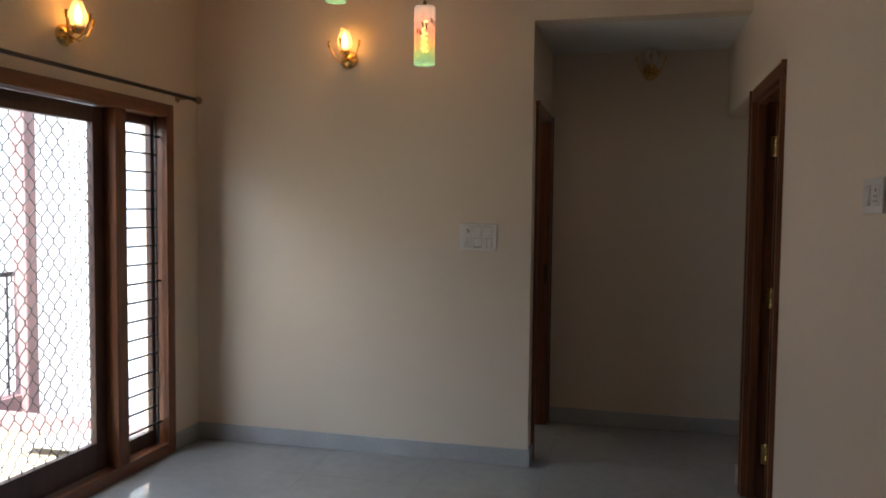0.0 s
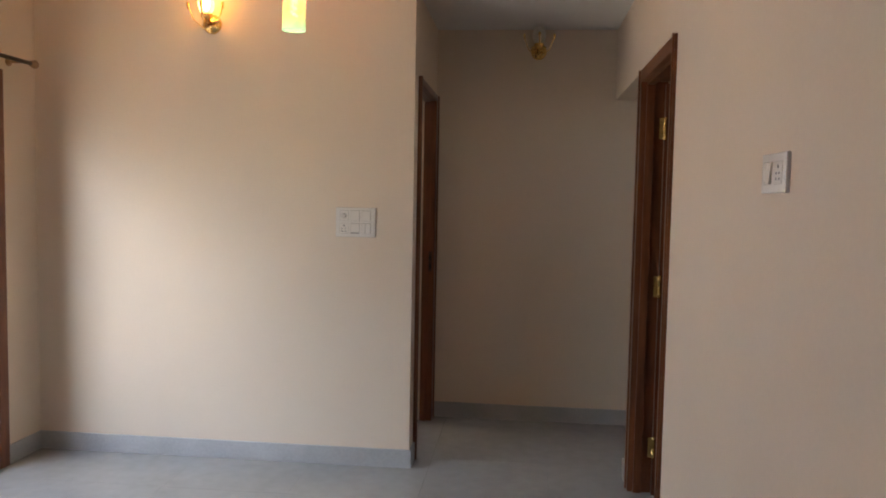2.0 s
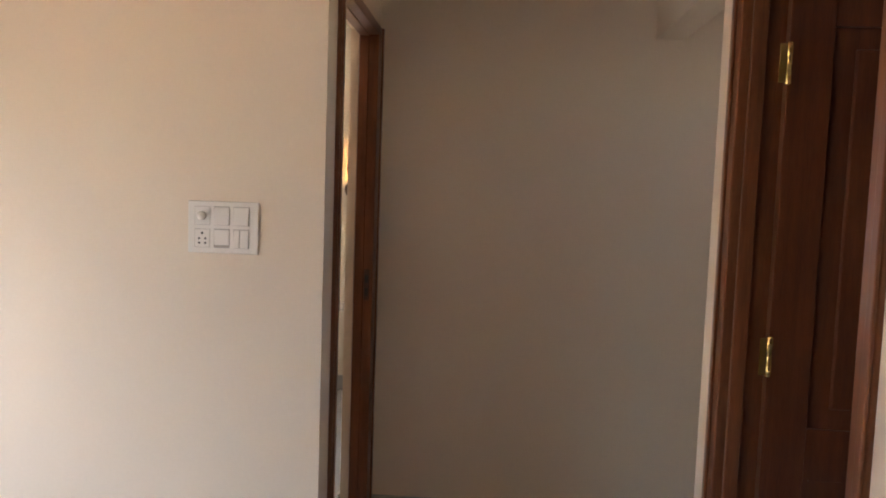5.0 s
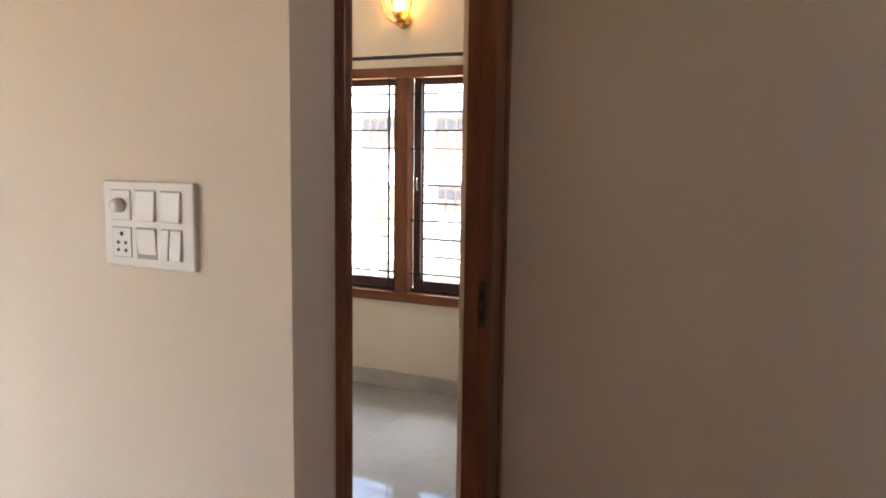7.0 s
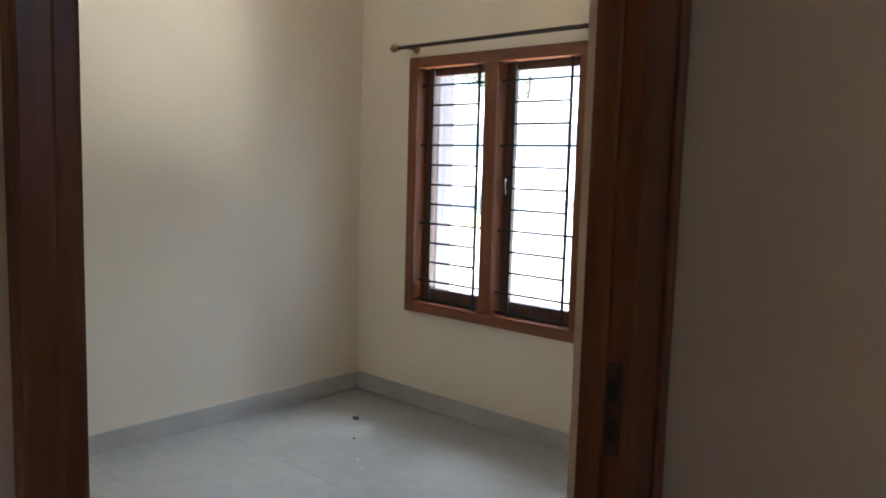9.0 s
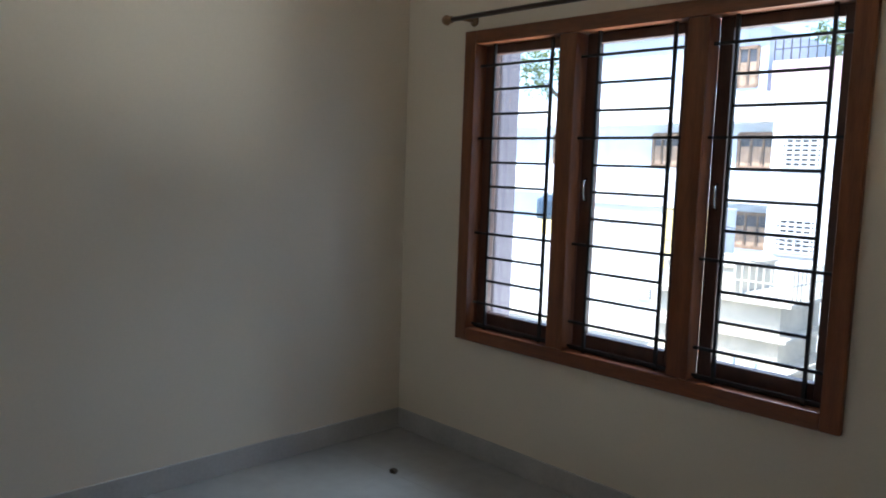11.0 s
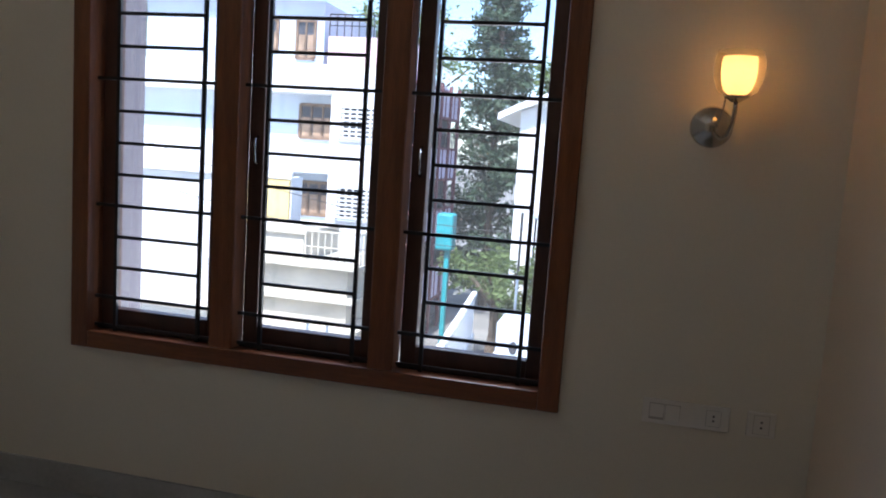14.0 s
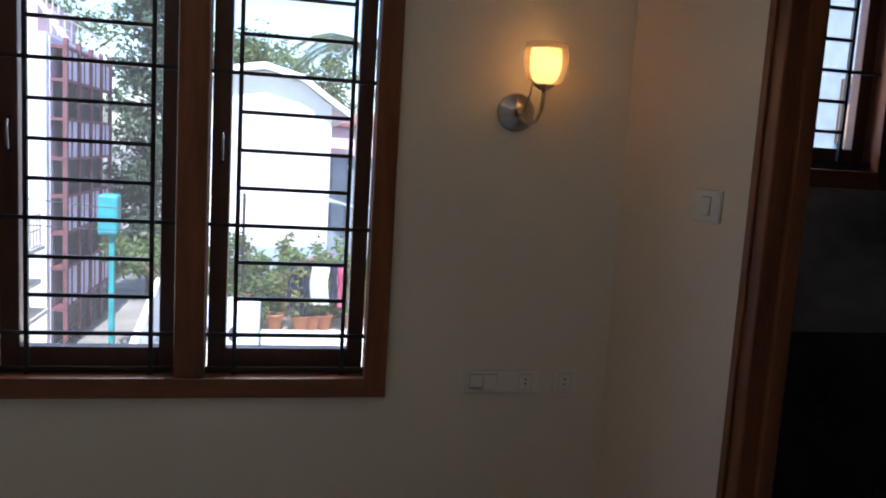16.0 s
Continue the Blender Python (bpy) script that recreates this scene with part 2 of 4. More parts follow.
structure("wall_main", boxes((-3.09, 0.0, 0.0, 0.12, 0, H), (0.0, XR, 0.0, 0.12, HL - 0.005, H)), WALL, "cream painted plaster wall with a lobby opening", "wall")
structure("wall_left", boxes((XL - 0.2, XL, -7.2, FW[0], 0, H), (XL - 0.2, XL, FW[1], 0.0, 0, H), (XL - 0.2, XL, FW[0], FW[1], FW[3], H)), WALL, "cream painted wall round the balcony door", "wall")
RD = (-0.98, -0.10, 2.107)
structure("wall_right", boxes((XR, XR + 0.115, -7.2, RD[0], 0, H), (XR, XR + 0.115, RD[1], 0.045, 0, H), (XR, XR + 0.115, RD[0], RD[1], RD[2], H),
          (XR, XR + 0.115, 0.045, YB, RD[2], HL)), WALL, "cream painted wall with a door and a passage opening", "wall")
structure("wall_living_end", boxes((XL - 0.2, 3.3, -7.32, -7.2, 0, H)), WALL, "cream painted end wall", "wall")
structure("wall_lobby_end", boxes((0.0, 2.6, YB, YB + 0.12, 0, H)), WALL, "cream painted lobby end wall", "wall")
# Unseen end wall; its high slot is added to let daylight into the lobby.
structure("wall_passage", boxes((2.5, 2.6, 0.12, YB, 0, 1.85), (2.5, 2.6, 0.12, YB, 2.1, HL), (XR + 0.115, 2.6, 0.0, 0.12, 0, HL)), WALL, "cream painted passage walls with an added light slot", "wall")
structure("wall_side_room", boxes((3.2, 3.3, -7.2, 0.0, 0, H), (XR + 0.115, 3.3, 0.0, 0.0 + 0.02, HL, H)), WALL, "cream painted side room wall", "wall")
structure("ceiling_side_room", boxes((XR + 0.115, 3.3, -7.2, 0.02, H, H + 0.12)), CEIL, "white painted side room ceiling", "ceiling")
LD = (0.132, 0.985, 2.12)
BD = (1.496, 2.376, 2.107)
structure("wall_bedroom_door", boxes((-0.12, 0.0, 0.12, LD[0], 0, H), (-0.12, 0.0, LD[1], BD[0], 0, H), (-0.12, 0.0, LD[0], LD[1], LD[2], H), (-0.082, -0.068, LD[1] - 0.092, LD[1], 0, LD[2]),
          (-0.12, 0.0, BD[0], BD[1], BD[2], H), (-0.12, 0.0, BD[1], BY1, 0, H)), WALL, "cream painted wall with two doorways", "wall")
structure("wall_bedroom_left", boxes((BXL - 0.12, BXL, BY0, BY1 + 0.2, 0, H)), WALL2, "pale cream bedroom wall", "wall")
structure("wall_window", boxes((BXL, WX0, BY1, BY1 + 0.2, 0, H), (WX1, 0.0, BY1, BY1 + 0.2, 0, H), (WX0, WX1, BY1, BY1 + 0.2, 0, WZ0), (WX0, WX1, BY1, BY1 + 0.2, WZ1, H)),
          WALL2, "pale cream bedroom wall round the window", "wall")
BW = (0.22, 0.85, 1.30, 2.05)
structure("wall_bath_window", boxes((0.0, BW[0], BY1, BY1 + 0.2, 0, H), (BW[1], 1.8, BY1, BY1 + 0.2, 0, H), (BW[0], BW[1], BY1, BY1 + 0.2, 0, BW[2]), (BW[0], BW[1], BY1, BY1 + 0.2, BW[3], H)),
          WALL, "bathroom outer wall", "wall")
structure("wall_bath_end", boxes((1.7, 1.8, YB + 0.12, BY1, 0, H)), MARBLE, "grey marble tiled bathroom wall", "wall")

# skirting boards
sk = 0.1
structure("baseboard_main", boxes((XL, 0.012, -0.012, 0.0, 0, sk), (0.0, 0.012, 0.0, LD[0], 0, sk), bevel=0.002), SKIRT, "grey stone skirting", "skirting")
structure("baseboard_left", boxes((XL, XL + 0.012, FW[1] + 0.002, -0.012, 0, sk), (XL, XL + 0.012, -7.2, FW[0] - 0.002, 0, sk), bevel=0.002), SKIRT, "grey stone skirting", "skirting")
structure("baseboard_right", boxes((XR - 0.012, XR, -7.2, RD[0], 0, sk), (XR - 0.012, XR, RD[1], 0.057, 0, sk), bevel=0.002), SKIRT, "grey stone skirting", "skirting")
structure("baseboard_lobby", boxes((0.014, 2.5, YB - 0.012, YB, 0, sk), bevel=0.002), SKIRT, "grey stone skirting", "skirting")
structure("baseboard_bedroom", boxes((BXL, BXL + 0.012, BY0, BY1, 0, sk), (BXL + 0.012, BXR, BY1 - 0.012, BY1, 0, sk), (BXR - 0.012, BXR, BD[1], BY1 - 0.012, 0, sk), (BXR - 0.012, BXR, LD[1], BD[0], 0, sk), bevel=0.002),
          SKIRT, "grey stone skirting", "skirting")


# ---- doors ----
def door_frame(name, label, y0, y1, ztop, xf, xb, stop_x, w=0.062, st=0.014, w1=None):
    """A teak frame in a wall that runs along y; xf and xb are its two faces."""
    t = thing(name, label, "door frame", kind="structure")
    a, b = min(xf, xb), max(xf, xb)
    w1 = w1 or w
    for ya, yb in ((y0, y0 + w), (y1 - w1, y1)):
        part("jamb", boxes((a, b, ya, yb, 0, ztop - w), bevel=0.004), TEAK, t)
    part("head", boxes((a, b, y0, y1, ztop - w, ztop), bevel=0.004), TEAK_H, t)
    for ya, yb in ((y0 + w, y0 + w + st), (y1 - w1 - st, y1 - w1)):
        part("stop", boxes((stop_x - 0.02, stop_x + 0.02, ya, yb, 0, ztop - w - st), bevel=0.003), TEAK, t)
    part("stop", boxes((stop_x - 0.02, stop_x + 0.02, y0 + w, y1 - w1, ztop - w - st, ztop - w), bevel=0.003), TEAK_H, t)
    for face, s in ((a, -1), (b, 1)):
        for ya, yb in ((y0 - 0.002, y0 + 0.022), (y1 - 0.022, y1 + 0.002)):
            part("bead", boxes((min(face, face + s * 0.008), max(face, face + s * 0.008), ya, yb, 0, ztop), bevel=0.003), TEAK, t)
    return t


def hinge(parent, x, y, z):
    h_ = part("hinge", lathe([(0.006, -0.055), (0.0085, -0.052), (0.0085, -0.02), (0.0075, -0.019), (0.0075, 0.018), (0.0085, 0.019), (0.0085, 0.052), (0.006, 0.055)], 10, Matrix.Translation((x, y, z))), BRASS, parent, "polished brass butt hinge", True)
    part("hinge_plate", boxes((x - 0.026, x + 0.002, y - 0.004, y - 0.001, z - 0.05, z + 0.05), bevel=0.001), BRASS, h_)
    return h_


def panel_door(name, label, m, width, height):
    """A leaf hinged at its own origin, along +x, with raised panels on both faces."""
    t = thing(name, label, "door", m)
    th = 0.036
    part("stile", boxes((0, 0.11, 0, th, 0.005, height), bevel=0.002), LEAF_WOOD, t)
    part("stile", boxes((width - 0.11, width, 0, th, 0.005, height), bevel=0.002), LEAF_WOOD, t)
    for z0, z1 in ((0.005, 0.22), (0.72, 0.86), (height - 0.12, height)):
        part("rail", boxes((0.11, width - 0.11, 0, th, z0, z1), bevel=0.002), LEAF_WOOD, t)
    for z0, z1 in ((0.22, 0.72), (0.86, height - 0.12)):
        p = part("panel", boxes((0.11, width - 0.11, 0.012, th - 0.012, z0, z1)), LEAF_WOOD, t)
        for s0, s1 in ((0.002, 0.013), (th - 0.013, th - 0.002)):
            part("raised_field", boxes((0.165, width - 0.165, s0, s1, z0 + 0.055, z1 - 0.055), bevel=0.006), LEAF_WOOD, p)
    return t


def lever(parent, x, z, side):
    """A lever handle with its plate; side is the face's y and the way out."""
    y, s = side
    h_ = part("handle", boxes((x - 0.02, x + 0.02, min(y, y + s * 0.006), max(y, y + s * 0.006), z - 0.11, z + 0.11), bevel=0.002), CHROME, parent, "dark metal lever handle")
    part("lever", tube([(x, y, z + 0.04), (x, y + s * 0.05, z + 0.04), (x - 0.03, y + s * 0.055, z + 0.04), (x - 0.11, y + s * 0.055, z + 0.04)], 0.009), CHROME, h_, smooth=True)


f1 = door_frame("door_1", "varnished teak door frame with brass hinges", RD[0], RD[1], RD[2], XR - 0.012, XR + 0.117, XR + 0.035)
for z in (0.25, 1.05, 1.815):
    hinge(f1, XR + 0.098, RD[1] - 0.116, z)
lf = panel_door("open_door", "open dark-stained wooden panelled door on brass hinges", pose(XR + 0.098, RD[1] - 0.112, 0, 0, 0, -3), 0.76, 2.03)
f2 = door_frame("door_2", "varnished teak bedroom door frame with a strike plate", LD[0], LD[1], LD[2], 0.014, -0.066, -0.045, 0.04, 0.006, 0.096)
sp = part("strike_plate", boxes((-0.022, 0.0, LD[1] - 0.099, LD[1] - 0.0965, 0.985, 1.115), bevel=0.001), SASH, f2, "dark steel strike plate")
for z in (1.02, 1.075):
    part("slot", boxes((-0.018, -0.005, LD[1] - 0.100, LD[1] - 0.0985, z - 0.016, z + 0.016)), HOLE, sp)
lb = panel_door("bedroom_door", "dark wooden panelled bedroom door standing wide open", pose(-0.13, LD[0] + 0.03, 0, 0, 0, 178.0), 0.75, 2.03)
lever(lb, 0.69, 1.0, (0.0, -1))
f3 = door_frame("door_3", "varnished teak bathroom door frame", BD[0], BD[1], BD[2], BXR - 0.012, -0.045, -0.068)


# ---- windows ----
def strip_window(name, label, x0, x1, z0, z1, yf, mullions, bars, ties, verticals=(0.082, 0.068), handles=()):
    """A teak window in a wall along x, its grille and glazed sashes; yf is the room side of the frame."""
    t = thing(name, label, "window", kind="structure")
    w = 0.066
    yb = yf + 0.085
    part("frame_jamb", boxes((x0, x0 + w, yf, yb, z0, z1), bevel=0.004), TEAK, t)
    part("frame_jamb", boxes((x1 - w, x1, yf, yb, z0, z1), bevel=0.004), TEAK, t)
    part("frame_head", boxes((x0 + w, x1 - w, yf, yb, z1 - 0.06, z1), bevel=0.004), TEAK_H, t)
    part("frame_sill", boxes((x0 + w, x1 - w, yf, yb, z0, z0 + 0.06), bevel=0.004), TEAK_H, t)
    for mx in mullions:
        part("mullion", boxes((mx - 0.042, mx + 0.042, yf + 0.001, yb, z0 + 0.06, z1 - 0.06), bevel=0.005), TEAK, t)
    edges = [x0 + w] + [e for mx in mullions for e in (mx - 0.042, mx + 0.042)] + [x1 - w]
    for k in range(0, len(edges), 2):
        a, b, lo, hi = edges[k], edges[k + 1], z0 + 0.06, z1 - 0.06
        ys0, ys1 = yb - 0.012, yb + 0.028
        s = part("sash", boxes((a + 0.003, a + 0.055, ys0, ys1, lo, hi), (b - 0.05, b - 0.003, ys0, ys1, lo, hi), (a + 0.055, b - 0.05, ys0, ys1, lo, lo + 0.072), (a + 0.055, b - 0.05, ys0, ys1, hi - 0.04, hi), bevel=0.003), SASH, t, "dark stained window sash")
        g = part("pane", boxes((a + 0.05, b - 0.045, yb + 0.006, yb + 0.010, lo + 0.068, hi - 0.036)), GLASS, s)
        g.visible_shadow = False
        gy = yf + 0.045
        gr = part("grille", boxes((a, b, gy - 0.004, gy + 0.004, lo + 0.012, lo + 0.022)), IRON, t, "black iron security grille")
        for i, z in enumerate(bars):
            xa, xb = (a, b) if i in ties else (a + verticals[0], b - verticals[1])
            part("bar", boxes((xa, xb, gy - 0.005, gy + 0.005, z - 0.0055, z + 0.0055)), IRON, gr)
        for vx in (a + verticals[0], b - verticals[1]):
            part("upright", boxes((vx - 0.006, vx + 0.006, gy - 0.006, gy + 0.006, lo, hi)), IRON, gr)
        if k // 2 in handles:
            hx, hz = a + 0.034, 1.277
            part("pull", tube([(hx, ys0, hz - 0.045), (hx, ys0 - 0.018, hz - 0.035), (hx, ys0 - 0.024, hz), (hx, ys0 - 0.018, hz + 0.035), (hx, ys0, hz + 0.045)], 0.005), CHROME, s, "small nickel pull handle", True)
        part("track", boxes((a, b, yf + 0.058, yf + 0.070, lo, lo + 0.010)), IRON, t)
    return t


strip_window("window_1", "three-light teak window with a black iron grille", WX0, WX1, WZ0, WZ1, 3.067, (-1.976, -1.412), [0.728 + 0.1083 * k for k in range(11)], (0, 3, 7, 10), handles=(1, 2))
strip_window("window_2", "small dark bathroom window with black bars", BW[0], BW[1], BW[2] - 0.04, BW[3], BY1 - 0.015, (), [1.345 + 0.1 * k for k in range(7)], (0, 3, 6), verticals=(0.08, 0.12))
structure("trim_bath_tile", boxes((0.0, 1.7, BY1 - 0.012, BY1, 0.77, BW[2] - 0.042)), MARBLE, "grey veined marble tiling", "tiles")
structure("trim_bath_dado", boxes((0.0, 1.7, BY1 - 0.014, BY1, 0.0, 0.77)), DARK_TILE, "glossy black dado tiles", "tiles")

# balcony door of the living room: leaves with mesh, side light with bars
bd = thing("window_3", "teak balcony door with mesh leaves and a barred side light", "balcony door", kind="structure")
x0, x1 = XL - 0.11, XL + 0.022
part("frame_jamb", boxes((x0, x1, FW[1] - 0.07, FW[1], 0, FW[3]), bevel=0.005), TEAK, bd)
part("frame_jamb", boxes((x0, x1, FW[0], FW[0] + 0.07, 0, FW[3]), bevel=0.005), TEAK, bd)
part("frame_head", boxes((x0, x1, FW[0] + 0.07, FW[1] - 0.07, FW[3] - 0.075, FW[3]), bevel=0.005), TEAK_H, bd)
part("threshold", boxes((x0, x1, FW[0] + 0.07, FW[1] - 0.07, 0, 0.07), bevel=0.005), TEAK_H, bd)
for my in (-0.775, -2.66):
    part("mullion", boxes((x0, x1 - 0.002, my - 0.045, my + 0.045, 0.07, FW[3] - 0.075), bevel=0.005), TEAK, bd)


def mesh_leaf(y0, y1):
    """A door leaf with an expanded metal mesh in it."""
    z0, z1 = 0.075, FW[3] - 0.08
    lf_ = part("leaf", boxes((x0 + 0.02, x0 + 0.06, y0, y0 + 0.09, z0, z1), (x0 + 0.02, x0 + 0.06, y1 - 0.085, y1, z0, z1), (x0 + 0.02, x0 + 0.06, y0 + 0.09, y1 - 0.085, z0, z0 + 0.15), (x0 + 0.02, x0 + 0.06, y0 + 0.09, y1 - 0.085, z1 - 0.085, z1), bevel=0.003), SASH, bd, "dark stained mesh door leaf")
    ya, yb, za, zb = y0 + 0.085, y1 - 0.08, z0 + 0.145, z1 - 0.08
    bm, xm, cw, ch = bmesh.new(), x0 + 0.04, 0.076, 0.108
    nc = int((yb - ya) / (cw / 2))
    for k in range(nc + 1):
        yy = ya + k * cw / 2
        z = za - (ch / 2 if k % 2 else 0)
        while z < zb:
            for (p, q) in (((yy, z), (yy, z + 0.018)), ((yy, z + 0.018), (yy + cw / 2, z + ch / 2)), ((yy, z), (yy + cw / 2, z - ch / 2 + 0.018))):
                if za <= min(p[1], q[1]) and max(p[1], q[1]) <= zb and q[0] <= yb + 0.01:
                    d = Vector((0, q[0] - p[0], q[1] - p[1]))
                    nrm = Vector((0, -d.z, d.y)).normalized() * 0.0012
                    vs = []
                    for e in (p, q):
                        c = Vector((xm, e[0], e[1]))
                        vs.append([bm.verts.new(c + o) for o in (nrm + Vector((0.003, 0, 0)), -nrm + Vector((0.003, 0, 0)), -nrm - Vector((0.003, 0, 0)), nrm - Vector((0.003, 0, 0)))])
                    for i in range(4):
                        bm.faces.new((vs[0][i], vs[0][(i + 1) % 4], vs[1][(i + 1) % 4], vs[1][i]))
            z += ch
    tagged(part("mesh_grille", bm, IRON, lf_, "black diamond wire mesh"), kind="stuff")


mesh_leaf(-1.715, -0.822)
mesh_leaf(-2.612, -1.722)
for ya, yb in ((-0.73, FW[1] - 0.07), (FW[0] + 0.07, -2.705)):
    s = part("side_sash", boxes((x0 + 0.01, x0 + 0.045, ya + 0.003, ya + 0.02, 0.07, FW[3] - 0.075), (x0 + 0.01, x0 + 0.045, yb - 0.035, yb - 0.003, 0.07, FW[3] - 0.075), (x0 + 0.01, x0 + 0.045, ya + 0.02, yb - 0.035, 0.07, 0.15), (x0 + 0.01, x0 + 0.045, ya + 0.02, yb - 0.035, FW[3] - 0.13, FW[3] - 0.075), bevel=0.003), SASH, bd, "dark side-light sash")
    pn = part("pane", boxes((x0 + 0.02, x0 + 0.024, ya + 0.015, yb - 0.03, 0.14, FW[3] - 0.12)), GLASS, s)
    pn.visible_shadow = False
    gr = part("grille", boxes((x0 + 0.075, x0 + 0.085, yb - 0.045, yb - 0.035, 0.07, FW[3] - 0.075)), IRON, bd, "black iron bars")
    for k in range(17):
        z = 0.2 + 0.1055 * k
        part("bar", boxes((x0 + 0.075, x0 + 0.085, ya if k % 4 else ya, yb if k % 8 == 0 else yb - 0.04, z - 0.005, z + 0.005)), IRON, gr)


# ---- curtain rods ----
def curtain_rod(name, label, a, b, wall_dir):
    t = thing(name, label, "curtain rod", group="curtain rods")
    a, b = Vector(a), Vector(b)
    d = (b - a).normalized()
    part("rod", tube([a, b], 0.011, 10), ROD, t, smooth=True)
    for e, s in ((a, -1), (b, 1)):
        q = (d * s).to_track_quat("Z", "Y").to_matrix().to_4x4()
        part("finial", lathe([(0.012, 0), (0.016, 0.004), (0.010, 0.012), (0.020, 0.024), (0.024, 0.036), (0.018, 0.05), (0.006, 0.058), (0.0, 0.06)], 14, Matrix.Translation(e) @ q), FINIAL, t, "round tan wooden finial", True)
        c = e - d * s * 0.05
        w_ = Vector(wall_dir)
        br = part("bracket", tube([c, c + w_], 0.009, 8), FINIAL, t, smooth=True)
        part("rose", lathe([(0.024, 0), (0.024, 0.006), (0.012, 0.014), (0.0, 0.014)], 14, Matrix.Translation(c + w_) @ (-w_).to_track_quat("Z", "Y").to_matrix().to_4x4()), FINIAL, br, smooth=True)


curtain_rod("curtain_rod", "dark curtain rod with finials above the balcony door", (XL + 0.09, -3.3, 2.13), (XL + 0.09, -0.17, 2.13), (-0.09, 0, 0))
curtain_rod("curtain_rod", "dark curtain rod with finials above the bedroom window", (-2.57, 2.995, 2.01), (-0.86, 2.995, 2.015), (0, 0.095, 0))


# ---- lamps ----
def lily_lamp(label, m, lit, lean=0.0):
    """A gilt wall lamp: leafy back plate, curling arms and a glass tulip; its back is the plane y = 0, out is -y."""
    t = thing("wall_lamp", label, "wall lamp", m, group="gilt wall lamps")
    to_wall = Matrix.Rotation(radians(90), 4, "X")
    plate = part("back_plate", lathe([(0.052, 0), (0.052, 0.006), (0.044, 0.016), (0.030, 0.024), (0.014, 0.034), (0.0, 0.036)], 20, to_wall), BRASS, t, smooth=True)
    for k in range(6):
        a = 2 * math.pi * k / 6 + 0.5
        bm = bmesh.new()
        bmesh.ops.create_icosphere(bm, subdivisions=2, radius=1, matrix=Matrix.Translation((0.03 * math.cos(a), -0.022, 0.03 * math.sin(a))) @ Matrix.Rotation(-a, 4, "Y") @ Matrix.Diagonal((0.026, 0.007, 0.011, 1)))
        part("leaf", bm, BRASS, plate, smooth=True)
    for k, (dx, dy) in enumerate(((-0.075, -0.075), (0.075, -0.075), (0.0, -0.135), (-0.02, -0.03))):
        pts = [(0, -0.03, -0.005), (dx * 0.5, -0.03 + dy * 0.35, -0.022), (dx * 0.9, -0.03 + dy * 0.7, 0.005), (dx * 1.15, -0.03 + dy * 0.85, 0.055), (dx * 1.25, -0.03 + dy * 0.9, 0.085)]
        arm = part("arm", tube(pts, 0.0042, 7), BRASS, t, smooth=True)
        e = pts[-1]
        part("tip", lathe([(0.0, -0.028), (0.005, -0.026), (0.0085, 0.0), (0.007, 0.010), (0.0, 0.013)], 9, Matrix.Translation(e)), BRASS, arm, smooth=True)
    c = Matrix.Translation((0.0, -0.085, 0.035))
    part("cup_holder", lathe([(0.0, -0.035), (0.018, -0.03), (0.03, -0.012), (0.032, 0.0), (0.0, 0.0)], 16, c), BRASS, t, smooth=True)
    tulip = part("glass_tulip", lathe([(0.022, 0.0), (0.036, 0.02), (0.043, 0.045), (0.040, 0.07), (0.031, 0.098), (0.024, 0.118), (0.026, 0.13)], 24, c), AMBER if lit else FROST, t, "glowing amber glass tulip" if lit else "unlit frosted glass tulip", True)
    if lit:
        tulip.visible_shadow = False
        part("bulb", lathe([(0.0, 0.015), (0.012, 0.022), (0.019, 0.05), (0.012, 0.085), (0.0, 0.115)], 12, c), LIT_CANDLE, t, "bright candle bulb", True)


lily_lamp("lit gilt wall lamp with an amber glass tulip", pose(-1.10, 0, 2.365), True)
lily_lamp("lit gilt wall lamp above the balcony door", pose(XL, -1.17, 2.30, 0, 0, 90), True)
lily_lamp("unlit gilt wall lamp on the lobby wall", pose(0.653, YB, 2.41), False)
lily_lamp("lit gilt wall lamp above the bedroom window", pose(-1.412, BY1, 2.235), True)

# nickel wall lamp in the bedroom
nl = thing("wall_lamp", "lit nickel wall lamp with a double glass cup", "wall lamp", Matrix.Translation((-0.484, BY1, 1.43)))
part("back_plate", lathe([(0.058, 0), (0.058, 0.006), (0.054, 0.012), (0.046, 0.014), (0.044, 0.020), (0.034, 0.022), (0.030, 0.03), (0.012, 0.036), (0.0, 0.036)], 28, Matrix.Rotation(radians(90), 4, "X")), CHROME, nl, "round stepped nickel plate", True)
part("arm", tube([(0, -0.03, 0), (0.004, -0.055, -0.022), (0.018, -0.085, -0.035), (0.032, -0.108, -0.024), (0.041, -0.118, 0.005), (0.044, -0.12, 0.04), (0.044, -0.12, 0.072)], 0.006, 10), CHROME, nl, smooth=True)
part("spur", tube([(0.01, -0.05, 0.0), (0.02, -0.07, 0.05), (0.022, -0.075, 0.08)], 0.003, 7), CHROME, nl, smooth=True)
cc = Matrix.Translation((0.044, -0.12, 0.070))
part("cup_holder", lathe([(0.0, -0.008), (0.012, -0.008), (0.02, -0.002), (0.032, 0.004), (0.034, 0.008), (0.0, 0.008)], 20, cc), CHROME, nl, smooth=True)
part("inner_cup", lathe([(0.020, 0.01), (0.036, 0.024), (0.044, 0.05), (0.046, 0.08), (0.043, 0.108)], 24, cc), LIT_WHITE, nl, "glowing frosted inner cup", True)
